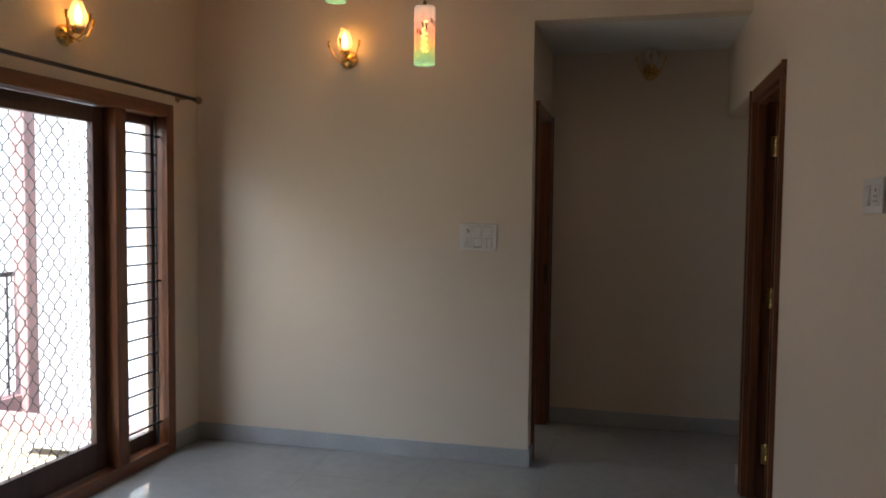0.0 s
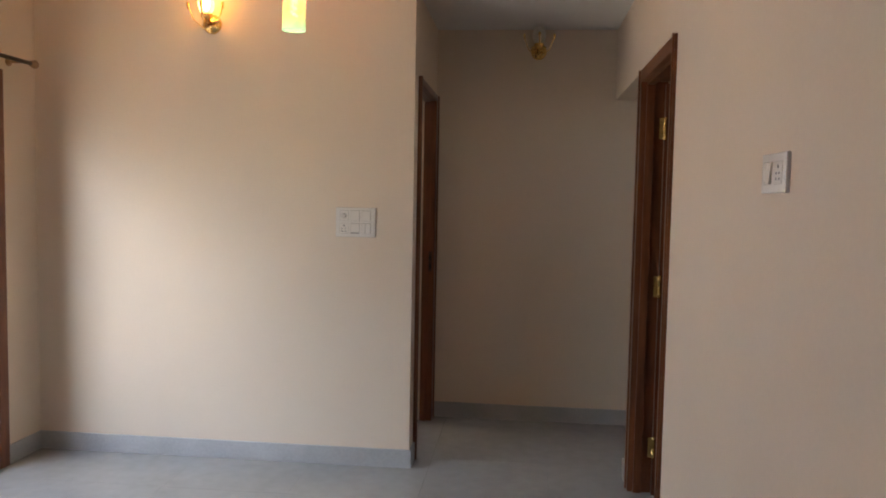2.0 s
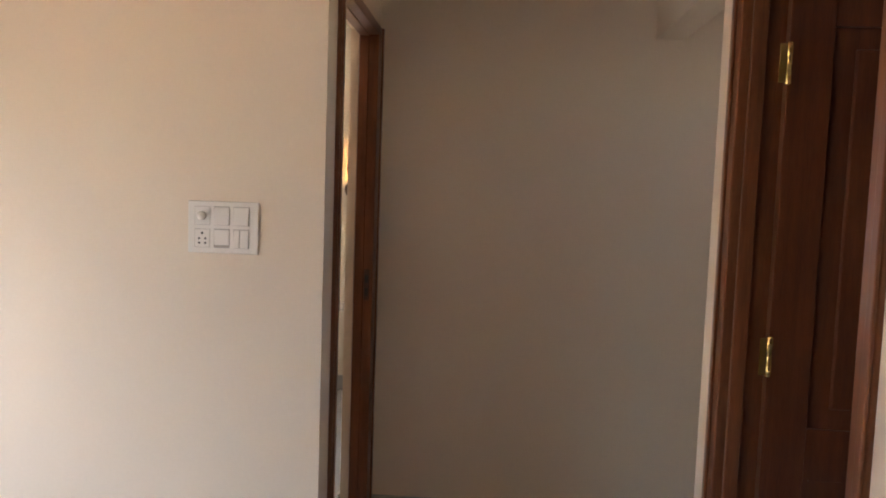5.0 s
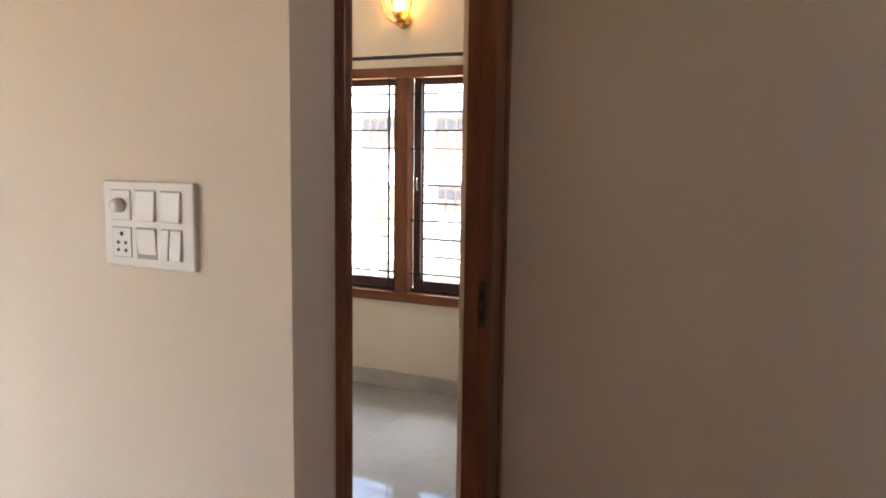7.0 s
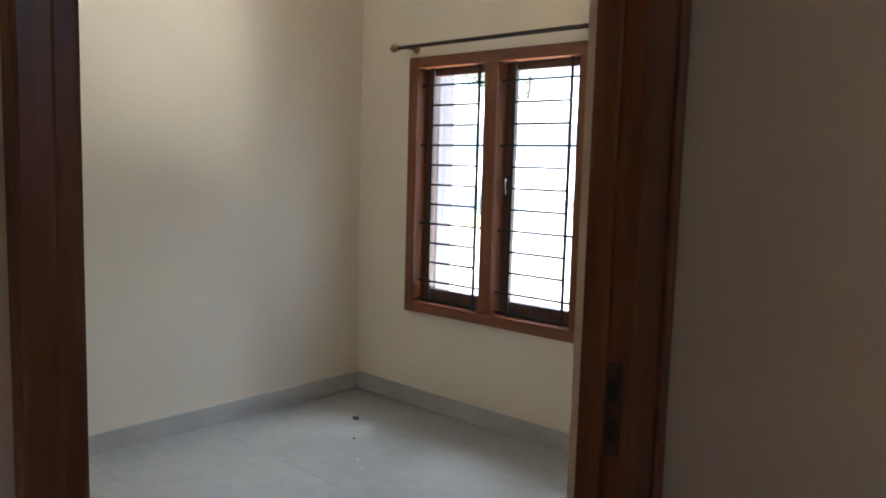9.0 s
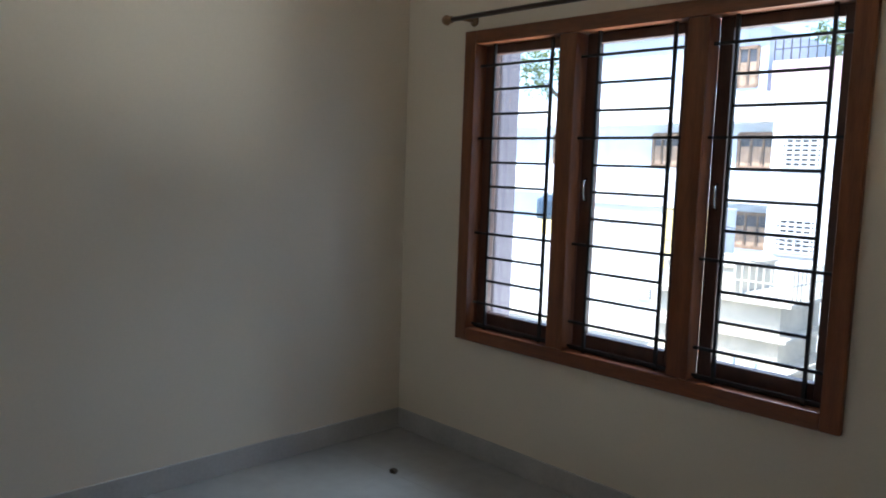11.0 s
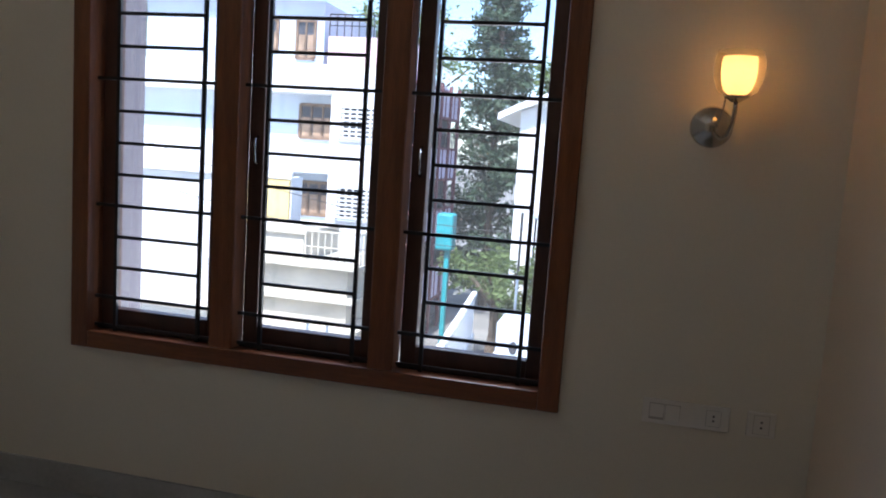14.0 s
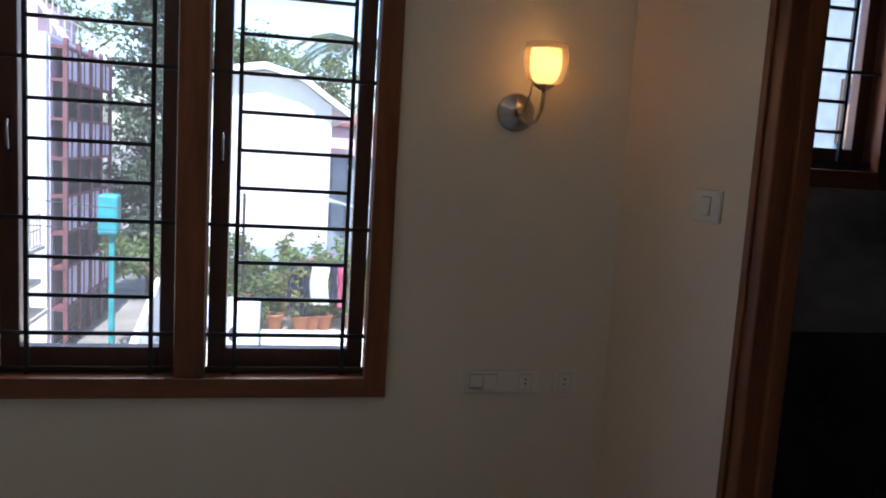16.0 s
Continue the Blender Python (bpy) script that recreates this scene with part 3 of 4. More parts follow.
outer = part("outer_cup", lathe([(0.024, 0.004), (0.048, 0.02), (0.062, 0.055), (0.064, 0.085), (0.057, 0.122), (0.059, 0.124), (0.0665, 0.085), (0.0645, 0.055), (0.050, 0.018), (0.024, 0.002)], 28, cc), CUP_CLEAR, nl, "clear fluted outer glass", True)
outer.visible_shadow = False
part("bulb", lathe([(0.0, 0.03), (0.012, 0.035), (0.022, 0.075), (0.015, 0.1), (0.0, 0.107)], 14, cc), LIT_BULB, nl, "bright bulb", True)


# printed glass pendants
def pendant_glass():
    m = bpy.data.materials.new("printed_pendant_glass")
    m.use_nodes = True
    n, l = m.node_tree.nodes, m.node_tree.links
    p = n["Principled BSDF"]
    tc, sx, rp = n.new("ShaderNodeTexCoord"), n.new("ShaderNodeSeparateXYZ"), n.new("ShaderNodeValToRGB")
    l.new(tc.outputs["Generated"], sx.inputs[0]), l.new(sx.outputs[2], rp.inputs[0])
    e = rp.color_ramp.elements
    e[0].position, e[0].color = 0.02, (0.55, 0.72, 0.48, 1)
    e[1].position, e[1].color = 1.0, (0.86, 0.74, 0.62, 1)
    for pos, col in ((0.16, (0.62, 0.72, 0.36, 1)), (0.34, (0.84, 0.66, 0.32, 1)), (0.55, (0.86, 0.55, 0.40, 1)), (0.78, (0.86, 0.66, 0.52, 1))):
        q = e.new(pos)
        q.color = col
    l.new(rp.outputs[0], p.inputs["Base Color"]), l.new(rp.outputs[0], p.inputs["Emission Color"])
    p.inputs["Emission Strength"].default_value, p.inputs["Roughness"].default_value = 0.18, 0.15
    tr, mx = n.new("ShaderNodeBsdfTransparent"), n.new("ShaderNodeMixShader")
    mx.inputs[0].default_value = 0.55
    l.new(rp.outputs[0], tr.inputs[0]), l.new(p.outputs[0], mx.inputs[1]), l.new(tr.outputs[0], mx.inputs[2])
    l.new(mx.outputs[0], n["Material Output"].inputs[0])
    return m


PEND = pendant_glass()
MOTIF = material("brown_leaf_print", (0.30, 0.18, 0.12), 0.3)


def pendant(label, x, y, zb):
    t = thing("pendant_lamp", label, "pendant lamp", Matrix.Translation((x, y, zb)), group="printed glass pendants")
    r, h_ = 0.056, 0.30
    part("glass_cylinder", lathe([(r, 0.0), (r + 0.001, 0.004), (r, 0.01), (r, h_ - 0.006), (r - 0.004, h_), (r - 0.006, h_ - 0.004), (r - 0.004, 0.012), (r - 0.004, 0.0)], 28), PEND, t, "glass printed in pink, yellow and green", True)
    for k in range(16):
        a, z = k * 2.4, 0.05 + 0.2 * ((k * 0.37) % 1)
        bm = bmesh.new()
        bmesh.ops.create_icosphere(bm, subdivisions=1, radius=1, matrix=Matrix.Translation((r * math.cos(a), r * math.sin(a), z)) @ Matrix.Rotation(a, 4, "Z") @ Matrix.Rotation(0.25, 4, "X") @ Matrix.Diagonal((0.0015, 0.0065, 0.02, 1)))
        part("leaf_print", bm, MOTIF, t)
    part("cap", lathe([(0.052, h_ - 0.012), (0.052, h_ - 0.004), (0.012, h_), (0.010, h_ + 0.03), (0.0, h_ + 0.03)], 20), BRASS, t, smooth=True)
    part("cord", tube([(0, 0, h_ + 0.03), (0, 0, H - zb)], 0.003, 6), IRON, t)
    sp_ = [(0.014 * math.cos(k * 0.8), 0.014 * math.sin(k * 0.8), 0.07 + 0.16 * k / 40) for k in range(41)]
    part("spiral_bulb", tube(sp_, 0.006, 6), LIT_SPIRAL, t, "spiral bulb", True)


pendant("lit printed glass cylinder pendant lamp", -0.53, -0.40, 2.245)
pendant("lit printed glass cylinder pendant hung higher", -1.03, -0.40, 2.60)


# ---- switches and sockets: faces in the plane y = 0, out is -y ----
def switch_plate(name, label, m, w, h_, modules, category="switch"):
    t = thing(name, label, category, m)
    part("plate", boxes((0, w, -0.010, 0, 0, h_), bevel=0.003), PLASTIC, t)
    for kind, a, b, c, d in modules:
        if kind == "rocker":
            part("shadow_rim", boxes((a - 0.0013, b + 0.0013, -0.0104, -0.0095, c - 0.0013, d + 0.0022)), GAP, t)
            bm = boxes((a, b, -0.0135, -0.009, c, d), bevel=0.0015)
            down = -1 if (a + c) % 0.05 < 0.03 else 1
            for v in bm.verts:
                if v.co.y < -0.012:
                    v.co.y += 0.005 * down * ((d - v.co.z) / (d - c) - 0.25)
            part("rocker", bm, PLASTIC, t)
        elif kind == "knob":
            part("shadow_rim", boxes((a - 0.001, b + 0.001, -0.0104, -0.0095, c - 0.001, d + 0.001)), GAP, t)
            part("module", boxes((a, b, -0.0115, -0.009, c, d), bevel=0.001), PLASTIC, t)
            part("knob", lathe([(0.013, 0), (0.013, 0.012), (0.010, 0.018), (0.0, 0.019)], 18, Matrix.Translation(((a + b) / 2, -0.011, (c + d) / 2)) @ Matrix.Rotation(radians(90), 4, "X")), PLASTIC, t, smooth=True)
        else:
            part("shadow_rim", boxes((a - 0.001, b + 0.001, -0.0104, -0.0095, c - 0.001, d + 0.001)), GAP, t)
            s = part("module", boxes((a, b, -0.0115, -0.009, c, d), bevel=0.001), PLASTIC, t)
            holes = [(0.5, 0.78), (0.3, 0.48), (0.7, 0.48), (0.3, 0.22), (0.7, 0.22)] if kind == "socket5" else [(0.5, 0.66), (0.5, 0.36)]
            for u, v in holes:
                rr = 0.0032 if v < 0.7 or kind != "socket5" else 0.0042
                part("hole", lathe([(rr, 0), (rr, 0.0008), (0, 0.0008)], 12, Matrix.Translation((a + (b - a) * u, -0.0115, c + (d - c) * v)) @ Matrix.Rotation(radians(90), 4, "X")), HOLE, s)
    return t


mods = []
for r_, (c, d) in enumerate(((0.018, 0.072), (0.086, 0.140))):
    for k in range(3):
        a = 0.022 + 0.060 * k
        if k == 0:
            mods.append(("socket5" if r_ == 0 else "knob", a, a + 0.046, c, d))
        elif r_ == 0 and k == 2:
            mods += [("rocker", a, a + 0.018, c, d), ("rocker", a + 0.020, a + 0.046, c, d)]
        else:
            mods.append(("rocker", a, a + 0.046, c, d))
switch_plate("switchboard", "white plastic switchboard with fan knob and socket", Matrix.Translation((-0.414, 0, 1.245)), 0.216, 0.157, mods)
switch_plate("switchboard", "small white switchboard with a socket", pose(XR, -2.135, 1.487, 0, 0, -90), 0.17, 0.09, [("rocker", 0.02, 0.045, 0.02, 0.07), ("rocker", 0.047, 0.072, 0.02, 0.07), ("socket5", 0.095, 0.145, 0.02, 0.07)])
switch_plate("switch", "white single switch on the bedroom wall", pose(BXL, 1.153, 1.193, 0, 0, 90), 0.08, 0.075, [("rocker", 0.022, 0.058, 0.018, 0.056)])
switch_plate("switch", "white single switch beside the bathroom door", pose(BXR, 2.626, 1.166, 0, 0, -90), 0.118, 0.08, [("rocker", 0.038, 0.08, 0.018, 0.062)])
switch_plate("socket_plate", "white socket plate low on the bedroom wall", Matrix.Translation((-0.592, BY1, 0.558)), 0.245, 0.074, [("rocker", 0.02, 0.06, 0.014, 0.06), ("rocker", 0.065, 0.105, 0.014, 0.06), ("socket2", 0.18, 0.22, 0.014, 0.06)], "socket")
switch_plate("socket_plate", "small white two-hole socket on the bedroom wall", Matrix.Translation((-0.300, BY1, 0.558)), 0.078, 0.074, [("socket2", 0.018, 0.060, 0.010, 0.064)], "socket")


# ---- debris on the bedroom floor ----
def crumb(name, label, x, y, s, mat):
    bm = bmesh.new()
    bmesh.ops.create_icosphere(bm, subdivisions=2, radius=s)
    for v in bm.verts:
        v.co *= 0.7 + 0.6 * noise.random()
        v.co.z = max(0.0, v.co.z * 0.6 + s * 0.3)
    ob = part(name, bm, mat)
    ob.location = (x, y, 0)
    tagged(ob, label, "debris", "floor debris")


crumb("debris", "small dark crumb on the stone floor", -2.515, 2.675, 0.018, DEBRIS)
crumb("debris", "tiny brown chip on the stone floor", -2.30, 2.47, 0.006, DEBRIS)
for k in range(5):
    crumb("debris", "pale plaster crumb on the stone floor", -2.35 + 0.09 * k, 2.30 - 0.06 * (k % 3), 0.006, DUST)


# ---- outside: ground and our own building ----
GZ = -6.2
structure("ground", boxes((-900, 900, -900, 900, GZ - 0.3, GZ)), GROUND, "dusty street ground", "ground")
structure("wall_outer", boxes((-3.09, 3.3, 3.09, 3.29, GZ, -0.15), (-3.09, BXL, 0.12, 3.09, GZ, -0.15), (-2.32, XL, -7.2, 0.0, GZ, -0.15)), LAV_OUT, "lavender painted outer wall", "wall")
structure("trim_window_fin", boxes((-3.0, -2.525, 3.29, 3.43, GZ, 3.1), bevel=0.01), PIER_SHADED, "lavender plastered pier beside the window", "pier")

# balcony outside the living room
structure("balcony_floor", boxes((-4.0, XL - 0.2, -5.0, 0.0, -0.25, -0.06)), BALC_FLOOR, "sunlit cream balcony floor", "balcony")
structure("trim_balcony_wall", boxes((-3.09, XL - 0.2, -0.018, -0.002, -0.06, 3.1)), BLUE_OUT, "pale painted outer face of the bedroom wall", "wall")
structure("trim_balcony_kerb", boxes((-4.0, XL - 0.2, -0.07, -0.02, -0.06, 0.07), (-4.12, -4.0, -5.0, 0.68, -0.25, 0.02), bevel=0.01), MAUVE, "low mauve balcony kerb", "kerb")
structure("balcony_pillar", boxes((-4.06, -3.94, 0.56, 0.68, -0.25, 3.4), bevel=0.01), MAUVE, "mauve balcony pillar", "pillar")
rail = thing("balcony_railing", "black iron balcony railing", "railing")
part("rail", tube([(-4.06, -1.6, 0.95), (-4.06, 0.57, 0.95)], 0.02), IRON, rail)
for k in range(15):
    part("baluster", tube([(-4.06, -1.6 + 0.15 * k, 0.01), (-4.06, -1.6 + 0.15 * k, 0.95)], 0.008, 6), IRON, rail)


# ---- outside: buildings ----
def facade_window(parent, x0, x1, z0, z1, y, kind="shutter"):
    """A window in a wall that looks to -y: a dark sheet for the shaded recess, frame, and its bars or shutters."""
    w = part("window", boxes((x0, x1, y - 0.02, y + 0.02, z0, z1)), OPENING_SHADE, parent)
    part("frame", boxes((x0 - 0.07, x0 + 0.05, y - 0.08, y - 0.02, z0, z1), (x1 - 0.05, x1 + 0.07, y - 0.08, y - 0.02, z0, z1), (x0, x1, y - 0.08, y - 0.02, z1 - 0.08, z1 + 0.05), (x0, x1, y - 0.08, y - 0.02, z0 - 0.05, z0 + 0.08)), BROWN_WIN if kind == "shutter" else WHITE_OUT, w)
    if kind == "shutter":
        n_ = max(2, round((x1 - x0) / 0.42))
        d = (x1 - x0) / n_
        for k in range(n_):
            part("shutter", boxes((x0 + d * k + 0.08, x0 + d * (k + 1) - 0.06, y - 0.06, y - 0.025, z0 + 0.08, z0 + (z1 - z0) * 0.62)), SHUTTER, w)
            part("stile", boxes((x0 + d * k - 0.03, x0 + d * k + 0.03, y - 0.075, y - 0.02, z0, z1)), BROWN_WIN, w)
    else:
        for k in range(8):
            z = z0 + (z1 - z0) * (k + 0.5) / 8
            part("bar", boxes((x0, x1, y - 0.12, y - 0.09, z - 0.035, z + 0.035)), WHITE_OUT, w)
        for k in range(5):
            x = x0 + (x1 - x0) * (k + 0.5) / 5
            part("bar", boxes((x - 0.03, x + 0.03, y - 0.09, y - 0.07, z0, z1)), WHITE_OUT, w)
    return w


def railing(parent, a, b, z0, h_, mat, n_):
    r = part("railing", tube([(*a, z0 + h_), (*b, z0 + h_)], 0.03, 6), mat, parent)
    part("middle_rail", tube([(*a, z0 + h_ * 0.5), (*b, z0 + h_ * 0.5)], 0.02, 6), mat, r)
    for k in range(n_ + 1):
        u = k / n_
        x, y = a[0] + (b[0] - a[0]) * u, a[1] + (b[1] - a[1]) * u
        part("post", tube([(x, y, z0), (x, y, z0 + h_)], 0.025, 5), mat, r)


CX, CY = -8.94, 28.2      # the big block's corner
blk = thing("apartment_building", "white four-storey block with a lavender balcony side", "building")
part("wall", boxes((-11.8, CX, CY, 35.0, GZ, 4.4)), WHITE_OUT, blk, "white sunlit end wall")
# Pale blue here puts the recess's bluish shade into the wall colour.
part("wall", boxes((-30.0, -11.8, CY + 0.9, 35.0, GZ, 4.3)), BLUE_OUT, blk, "recessed wall tinted pale blue for its shade")
for z0, z1 in ((3.35, 4.42), (0.35, 1.45), (-2.65, -1.55)):
    part("band", boxes((-30.0, -11.78, CY - 0.1, CY + 0.9, z0, z1), bevel=0.02), WHITE_OUT, blk, "white balcony band")
for z in (1.68, -1.32):
    facade_window(blk, -17.05, -15.5, z, z + 1.3, CY + 0.88)
    facade_window(blk, -22.2, -21.1, z, z + 1.3, CY + 0.88)
    facade_window(blk, -13.4, -12.0, z, z + 1.3, CY + 0.88)
    facade_window(blk, -11.4, -10.05, z, z + 1.3, CY, "bars")
    facade_window(blk, -26.5, -25.2, z, z + 1.3, CY + 0.88)
# balcony side, looking to +x
part("side_wall", boxes((CX, CX + 0.05, CY + 0.3, 35.0, GZ, 4.3)), LAV_OUT, blk, "lavender balcony front in shade")
BAY = 1.62
for k in range(5):
    y = CY + 0.4 + BAY * k
    part("pilaster", boxes((CX + 0.42, CX + 0.56, y - 0.09, y + 0.09, GZ, 4.3)), MAROON, blk)
for z0, z1, low_z in ((2.98, 3.95, 1.6), (0.38, 1.6, -0.98), (-2.14, -0.98, -3.43), (-4.75, -3.43, GZ)):
    part("balcony_slab", boxes((CX + 0.05, CX + 0.53, CY + 0.31, 35.0, z0 - 0.1, z0)), MAROON, blk)
    part("balcony_slab", boxes((CX + 0.05, CX + 0.53, CY + 0.31, 35.0, z1, z1 + 0.1)), MAROON, blk)
    for k in range(4):
        y = CY + 0.49 + BAY * k
        part("balcony_panel", boxes((CX + 0.40, CX + 0.47, y, y + BAY - 0.18, z0, z1), bevel=0.01), LAV_OUT, blk)
        part("panel_strip", boxes((CX + 0.40, CX + 0.50, y + 0.68, y + 0.76, z0, z1)), MAROON, blk)
        # Dark sheet on the side wall, drawn as the shade of the open bay.
        part("bay_shade_sheet", boxes((CX + 0.05, CX + 0.09, y + 0.1, y + BAY - 0.3, low_z + 0.1, z0 - 0.1)), OPENING_SHADE, blk)
    railing(blk, (CX + 0.46, CY + 0.4), (CX + 0.46, 34.9), low_z + 0.1, 0.55, IRON, 20)
railing(blk, (CX + 0.1, CY + 0.2), (CX + 0.1, 34.9), 4.4, 0.7, WHITE_OUT, 8)
part("penthouse", boxes((-22.0, -13.6, 31.5, 38.0, 4.3, 7.4)), BLUE_OUT, blk, "pale blue roof storey")
facade_window(blk, -16.8, -15.7, 5.3, 6.6, 31.5)
facade_window(blk, -14.8, -14.0, 5.0, 6.6, 31.5)
part("tiled_eave", boxes((-22.3, -13.3, 30.9, 31.5, 7.5, 7.85), bevel=0.05), RED_TILE, blk, "red tiled eave")
part("stair_block", boxes((-13.2, -10.0, 31.0, 36.0, 4.3, 5.9)), PINK_OUT, blk, "pink stair block on the roof")
railing(blk, (-13.2, 31.1), (-10.0, 31.1), 5.9, 0.9, IRON, 10)
st = part("roof_stair", tube([(-10.0, 30.6, 5.9), (-8.9, 30.6, 4.4)], 0.1, 5), LAV_OUT, blk)
for k in range(6):
    part("stair_post", tube([(-10.0 + 0.2 * k, 30.6, 5.9 - 0.27 * k), (-10.0 + 0.2 * k, 30.6, 6.7 - 0.27 * k)], 0.025, 5), LAV_OUT, st)

low = thing("low_house", "sunlit white low house with a yellow painted panel", "building")
part("wall", boxes((-16.5, -11.1, 23.5, 24.3, GZ, 0.32)), WHITE_OUT, low)
part("lower_wall", boxes((-32.0, -16.5, 23.5, 27.0, GZ, -1.1)), WHITE_OUT, low)
part("parapet", boxes((-16.6, -11.05, 23.35, 23.5, 0.26, 0.5), bevel=0.02), WHITE_OUT, low)
part("yellow_panel", boxes((-13.1, -11.14, 23.40, 23.48, -1.75, 0.25)), YELLOW_OUT, low, "yellow painted wall panel")
v_ = part("vent", boxes((-14.0, -13.5, 23.42, 23.5, -2.9, -2.55)), OPENING_SHADE, low)
for k in range(4):
    part("slat", boxes((-14.0, -13.5, 23.38, 23.42, -2.89 + 0.09 * k, -2.85 + 0.09 * k)), WHITE_OUT, v_)
part("ledge", boxes((-32.0, -11.1, 22.9, 23.5, -4.2, -4.05)), CREAM_OUT, low)
wt = thing("water_tank", "dark ribbed water tank on a yellow stand", "water tank", Matrix.Translation((-18.8, 24.4, -1.05)))
part("stand", boxes((-0.7, 0.9, -0.6, 0.6, -0.05, 0.5), bevel=0.02), YELLOW_OUT, wt)
part("tank", lathe([(0.40, 0.5), (0.43, 0.55)] + [(0.41 + 0.025 * (k % 2), 0.6 + 0.09 * k) for k in range(8)] + [(0.34, 1.3), (0.18, 1.38), (0.18, 1.44), (0, 1.44)], 20), TANK_BLACK, wt, smooth=True)

crm = thing("cream_house", "weathered cream house with stepped concrete eaves", "building")
part("wall", boxes((-11.4, -7.95, 20.5, 23.2, GZ, -1.95)), CREAM_OUT, crm)
for z, o in ((-1.95, 0.4), (-2.9, 0.3), (-3.7, 0.5)):
    part("eave", boxes((-11.5, -7.95 + o, 20.5 - o, 23.2, z, z + 0.13), bevel=0.02), CREAM_OUT, crm)
part("upper_wall", boxes((-11.3, -9.3, 20.5, 23.2, -1.82, -1.1)), CREAM_OUT, crm)
part("coping", boxes((-11.4, -9.2, 20.4, 23.2, -1.1, -1.0), bevel=0.02), CREAM_OUT, crm)
railing(crm, (-9.2, 20.4), (-7.65, 20.4), -1.82, 0.85, CREAM_OUT, 8)
railing(crm, (-7.65, 20.4), (-7.65, 23.1), -1.82, 0.85, CREAM_OUT, 10)
facade_window(crm, -9.2, -8.3, -4.6, -3.75, 20.48)
for k in range(3):
    p_ = thing("utility_pole", "thin grey utility pole with crossarms", "pole", Matrix.Translation((-8.6 + 0.4 * k, 19.4 + 0.4 * k, GZ)), group="utility poles")
    part("pole", tube([(0, 0, 0), (0, 0, 3.0 - 0.2 * k)], 0.05, 8, taper=0.7), SHED, p_)
    for z in (2.3, 2.6):
        part("crossarm", boxes((-0.35, 0.35, -0.03, 0.03, z - 0.2 * k, z + 0.05 - 0.2 * k)), SHED, p_)

whs = thing("white_house", "blank white gabled house wall in full sun", "building")
bm = bmesh.new()
gab = [(-3.15, GZ), (-0.25, GZ), (-0.25, 2.15), (-0.9, 2.62), (-1.7, 2.82), (-2.5, 2.68), (-3.15, 2.42)]
fr_, bk_ = [bm.verts.new((x, 18.0, z)) for x, z in gab], [bm.verts.new((x, 26.0, z)) for x, z in gab]
bm.faces.new(fr_), bm.faces.new(bk_[::-1])
for k in range(len(gab)):
    bm.faces.new((fr_[k], bk_[k], bk_[(k + 1) % len(gab)], fr_[(k + 1) % len(gab)]))
bmesh.ops.recalc_face_normals(bm, faces=bm.faces)
part("wall", bm, WHITE_OUT, whs)
roofline = [(-3.62, 2.20), (-3.15, 2.44), (-2.5, 2.70), (-1.7, 2.84), (-0.9, 2.64), (-0.25, 2.18), (0.2, 1.90)]
bm = bmesh.new()
for (xa, za), (xb, zb) in zip(roofline, roofline[1:]):
    vs = [bm.verts.new(p) for p in ((xa, 17.7, za), (xb, 17.7, zb), (xb, 26.2, zb), (xa, 26.2, za), (xa, 17.7, za + 0.14), (xb, 17.7, zb + 0.14), (xb, 26.2, zb + 0.14), (xa, 26.2, za + 0.14))]
    for q in ((0, 3, 2, 1), (4, 5, 6, 7), (0, 1, 5, 4), (2, 3, 7, 6), (1, 2, 6, 5), (3, 0, 4, 7)):
        bm.faces.new([vs[i] for i in q])
part("roof", bm, WHITE_OUT, whs)

shed = thing("metal_shed", "blue-grey sheet metal shed behind the garden", "shed")
part("wall", boxes((-0.2, 4.0, 19.5, 23.0, GZ, 1.1)), SHED, shed)
for k in range(12):
    part("rib", boxes((-0.1 + 0.34 * k, -0.02 + 0.34 * k, 19.44, 19.5, -2.0, 1.1)), SHED, shed)
part("roof", boxes((-0.3, 4.1, 19.3, 23.2, 1.1, 1.25)), PINK_OUT, shed)
rsd = thing("side_house", "blue-grey house wall beyond the bathroom window", "building")
part("wall", boxes((8.0, 18.0, 15.0, 22.0, GZ, 8.0)), SHED, rsd)
for z in (-1.0, 2.0, 5.0):
    facade_window(rsd, 10.0, 11.4, z, z + 1.3, 15.0)
far = thing("far_house", "distant house with a red tiled roof", "building")
part("wall", boxes((-0.6, 5.0, 38.0, 44.0, GZ, 2.2)), PINK_OUT, far)
part("roof", boxes((-1.0, 5.4, 37.6, 44.4, 2.2, 2.9), bevel=0.2), RED_TILE, far)

wst = thing("neighbour_house", "sunlit white house across from the balcony", "building")
part("wall", boxes((-12.0, -6.3, -4.0, 5.2, GZ, 5.0)), WHITE_OUT, wst)
part("band", boxes((-6.3, -6.15, -4.0, 5.2, 2.6, 2.8)), BLUE_OUT, wst)
# ---- terrace garden ----
TZ = -2.1
structure("terrace", boxes((-2.75, 5.0, 10.6, 17.9, GZ, TZ)), CREAM_OUT, "sunlit cream roof terrace", "terrace")
tp = thing("terrace_parapet", "white terrace parapet with upright slots", "parapet")
tp.matrix_world = pose(-2.86, 9.9, TZ, 0, 0, 5.3)
part("rail", boxes((-0.05, 0.05, 0, 5.0, 0.84, 0.92), bevel=0.02), WHITE_OUT, tp)
part("kerb", boxes((-0.05, 0.05, 0, 5.0, -0.3, 0.12), bevel=0.02), WHITE_OUT, tp)
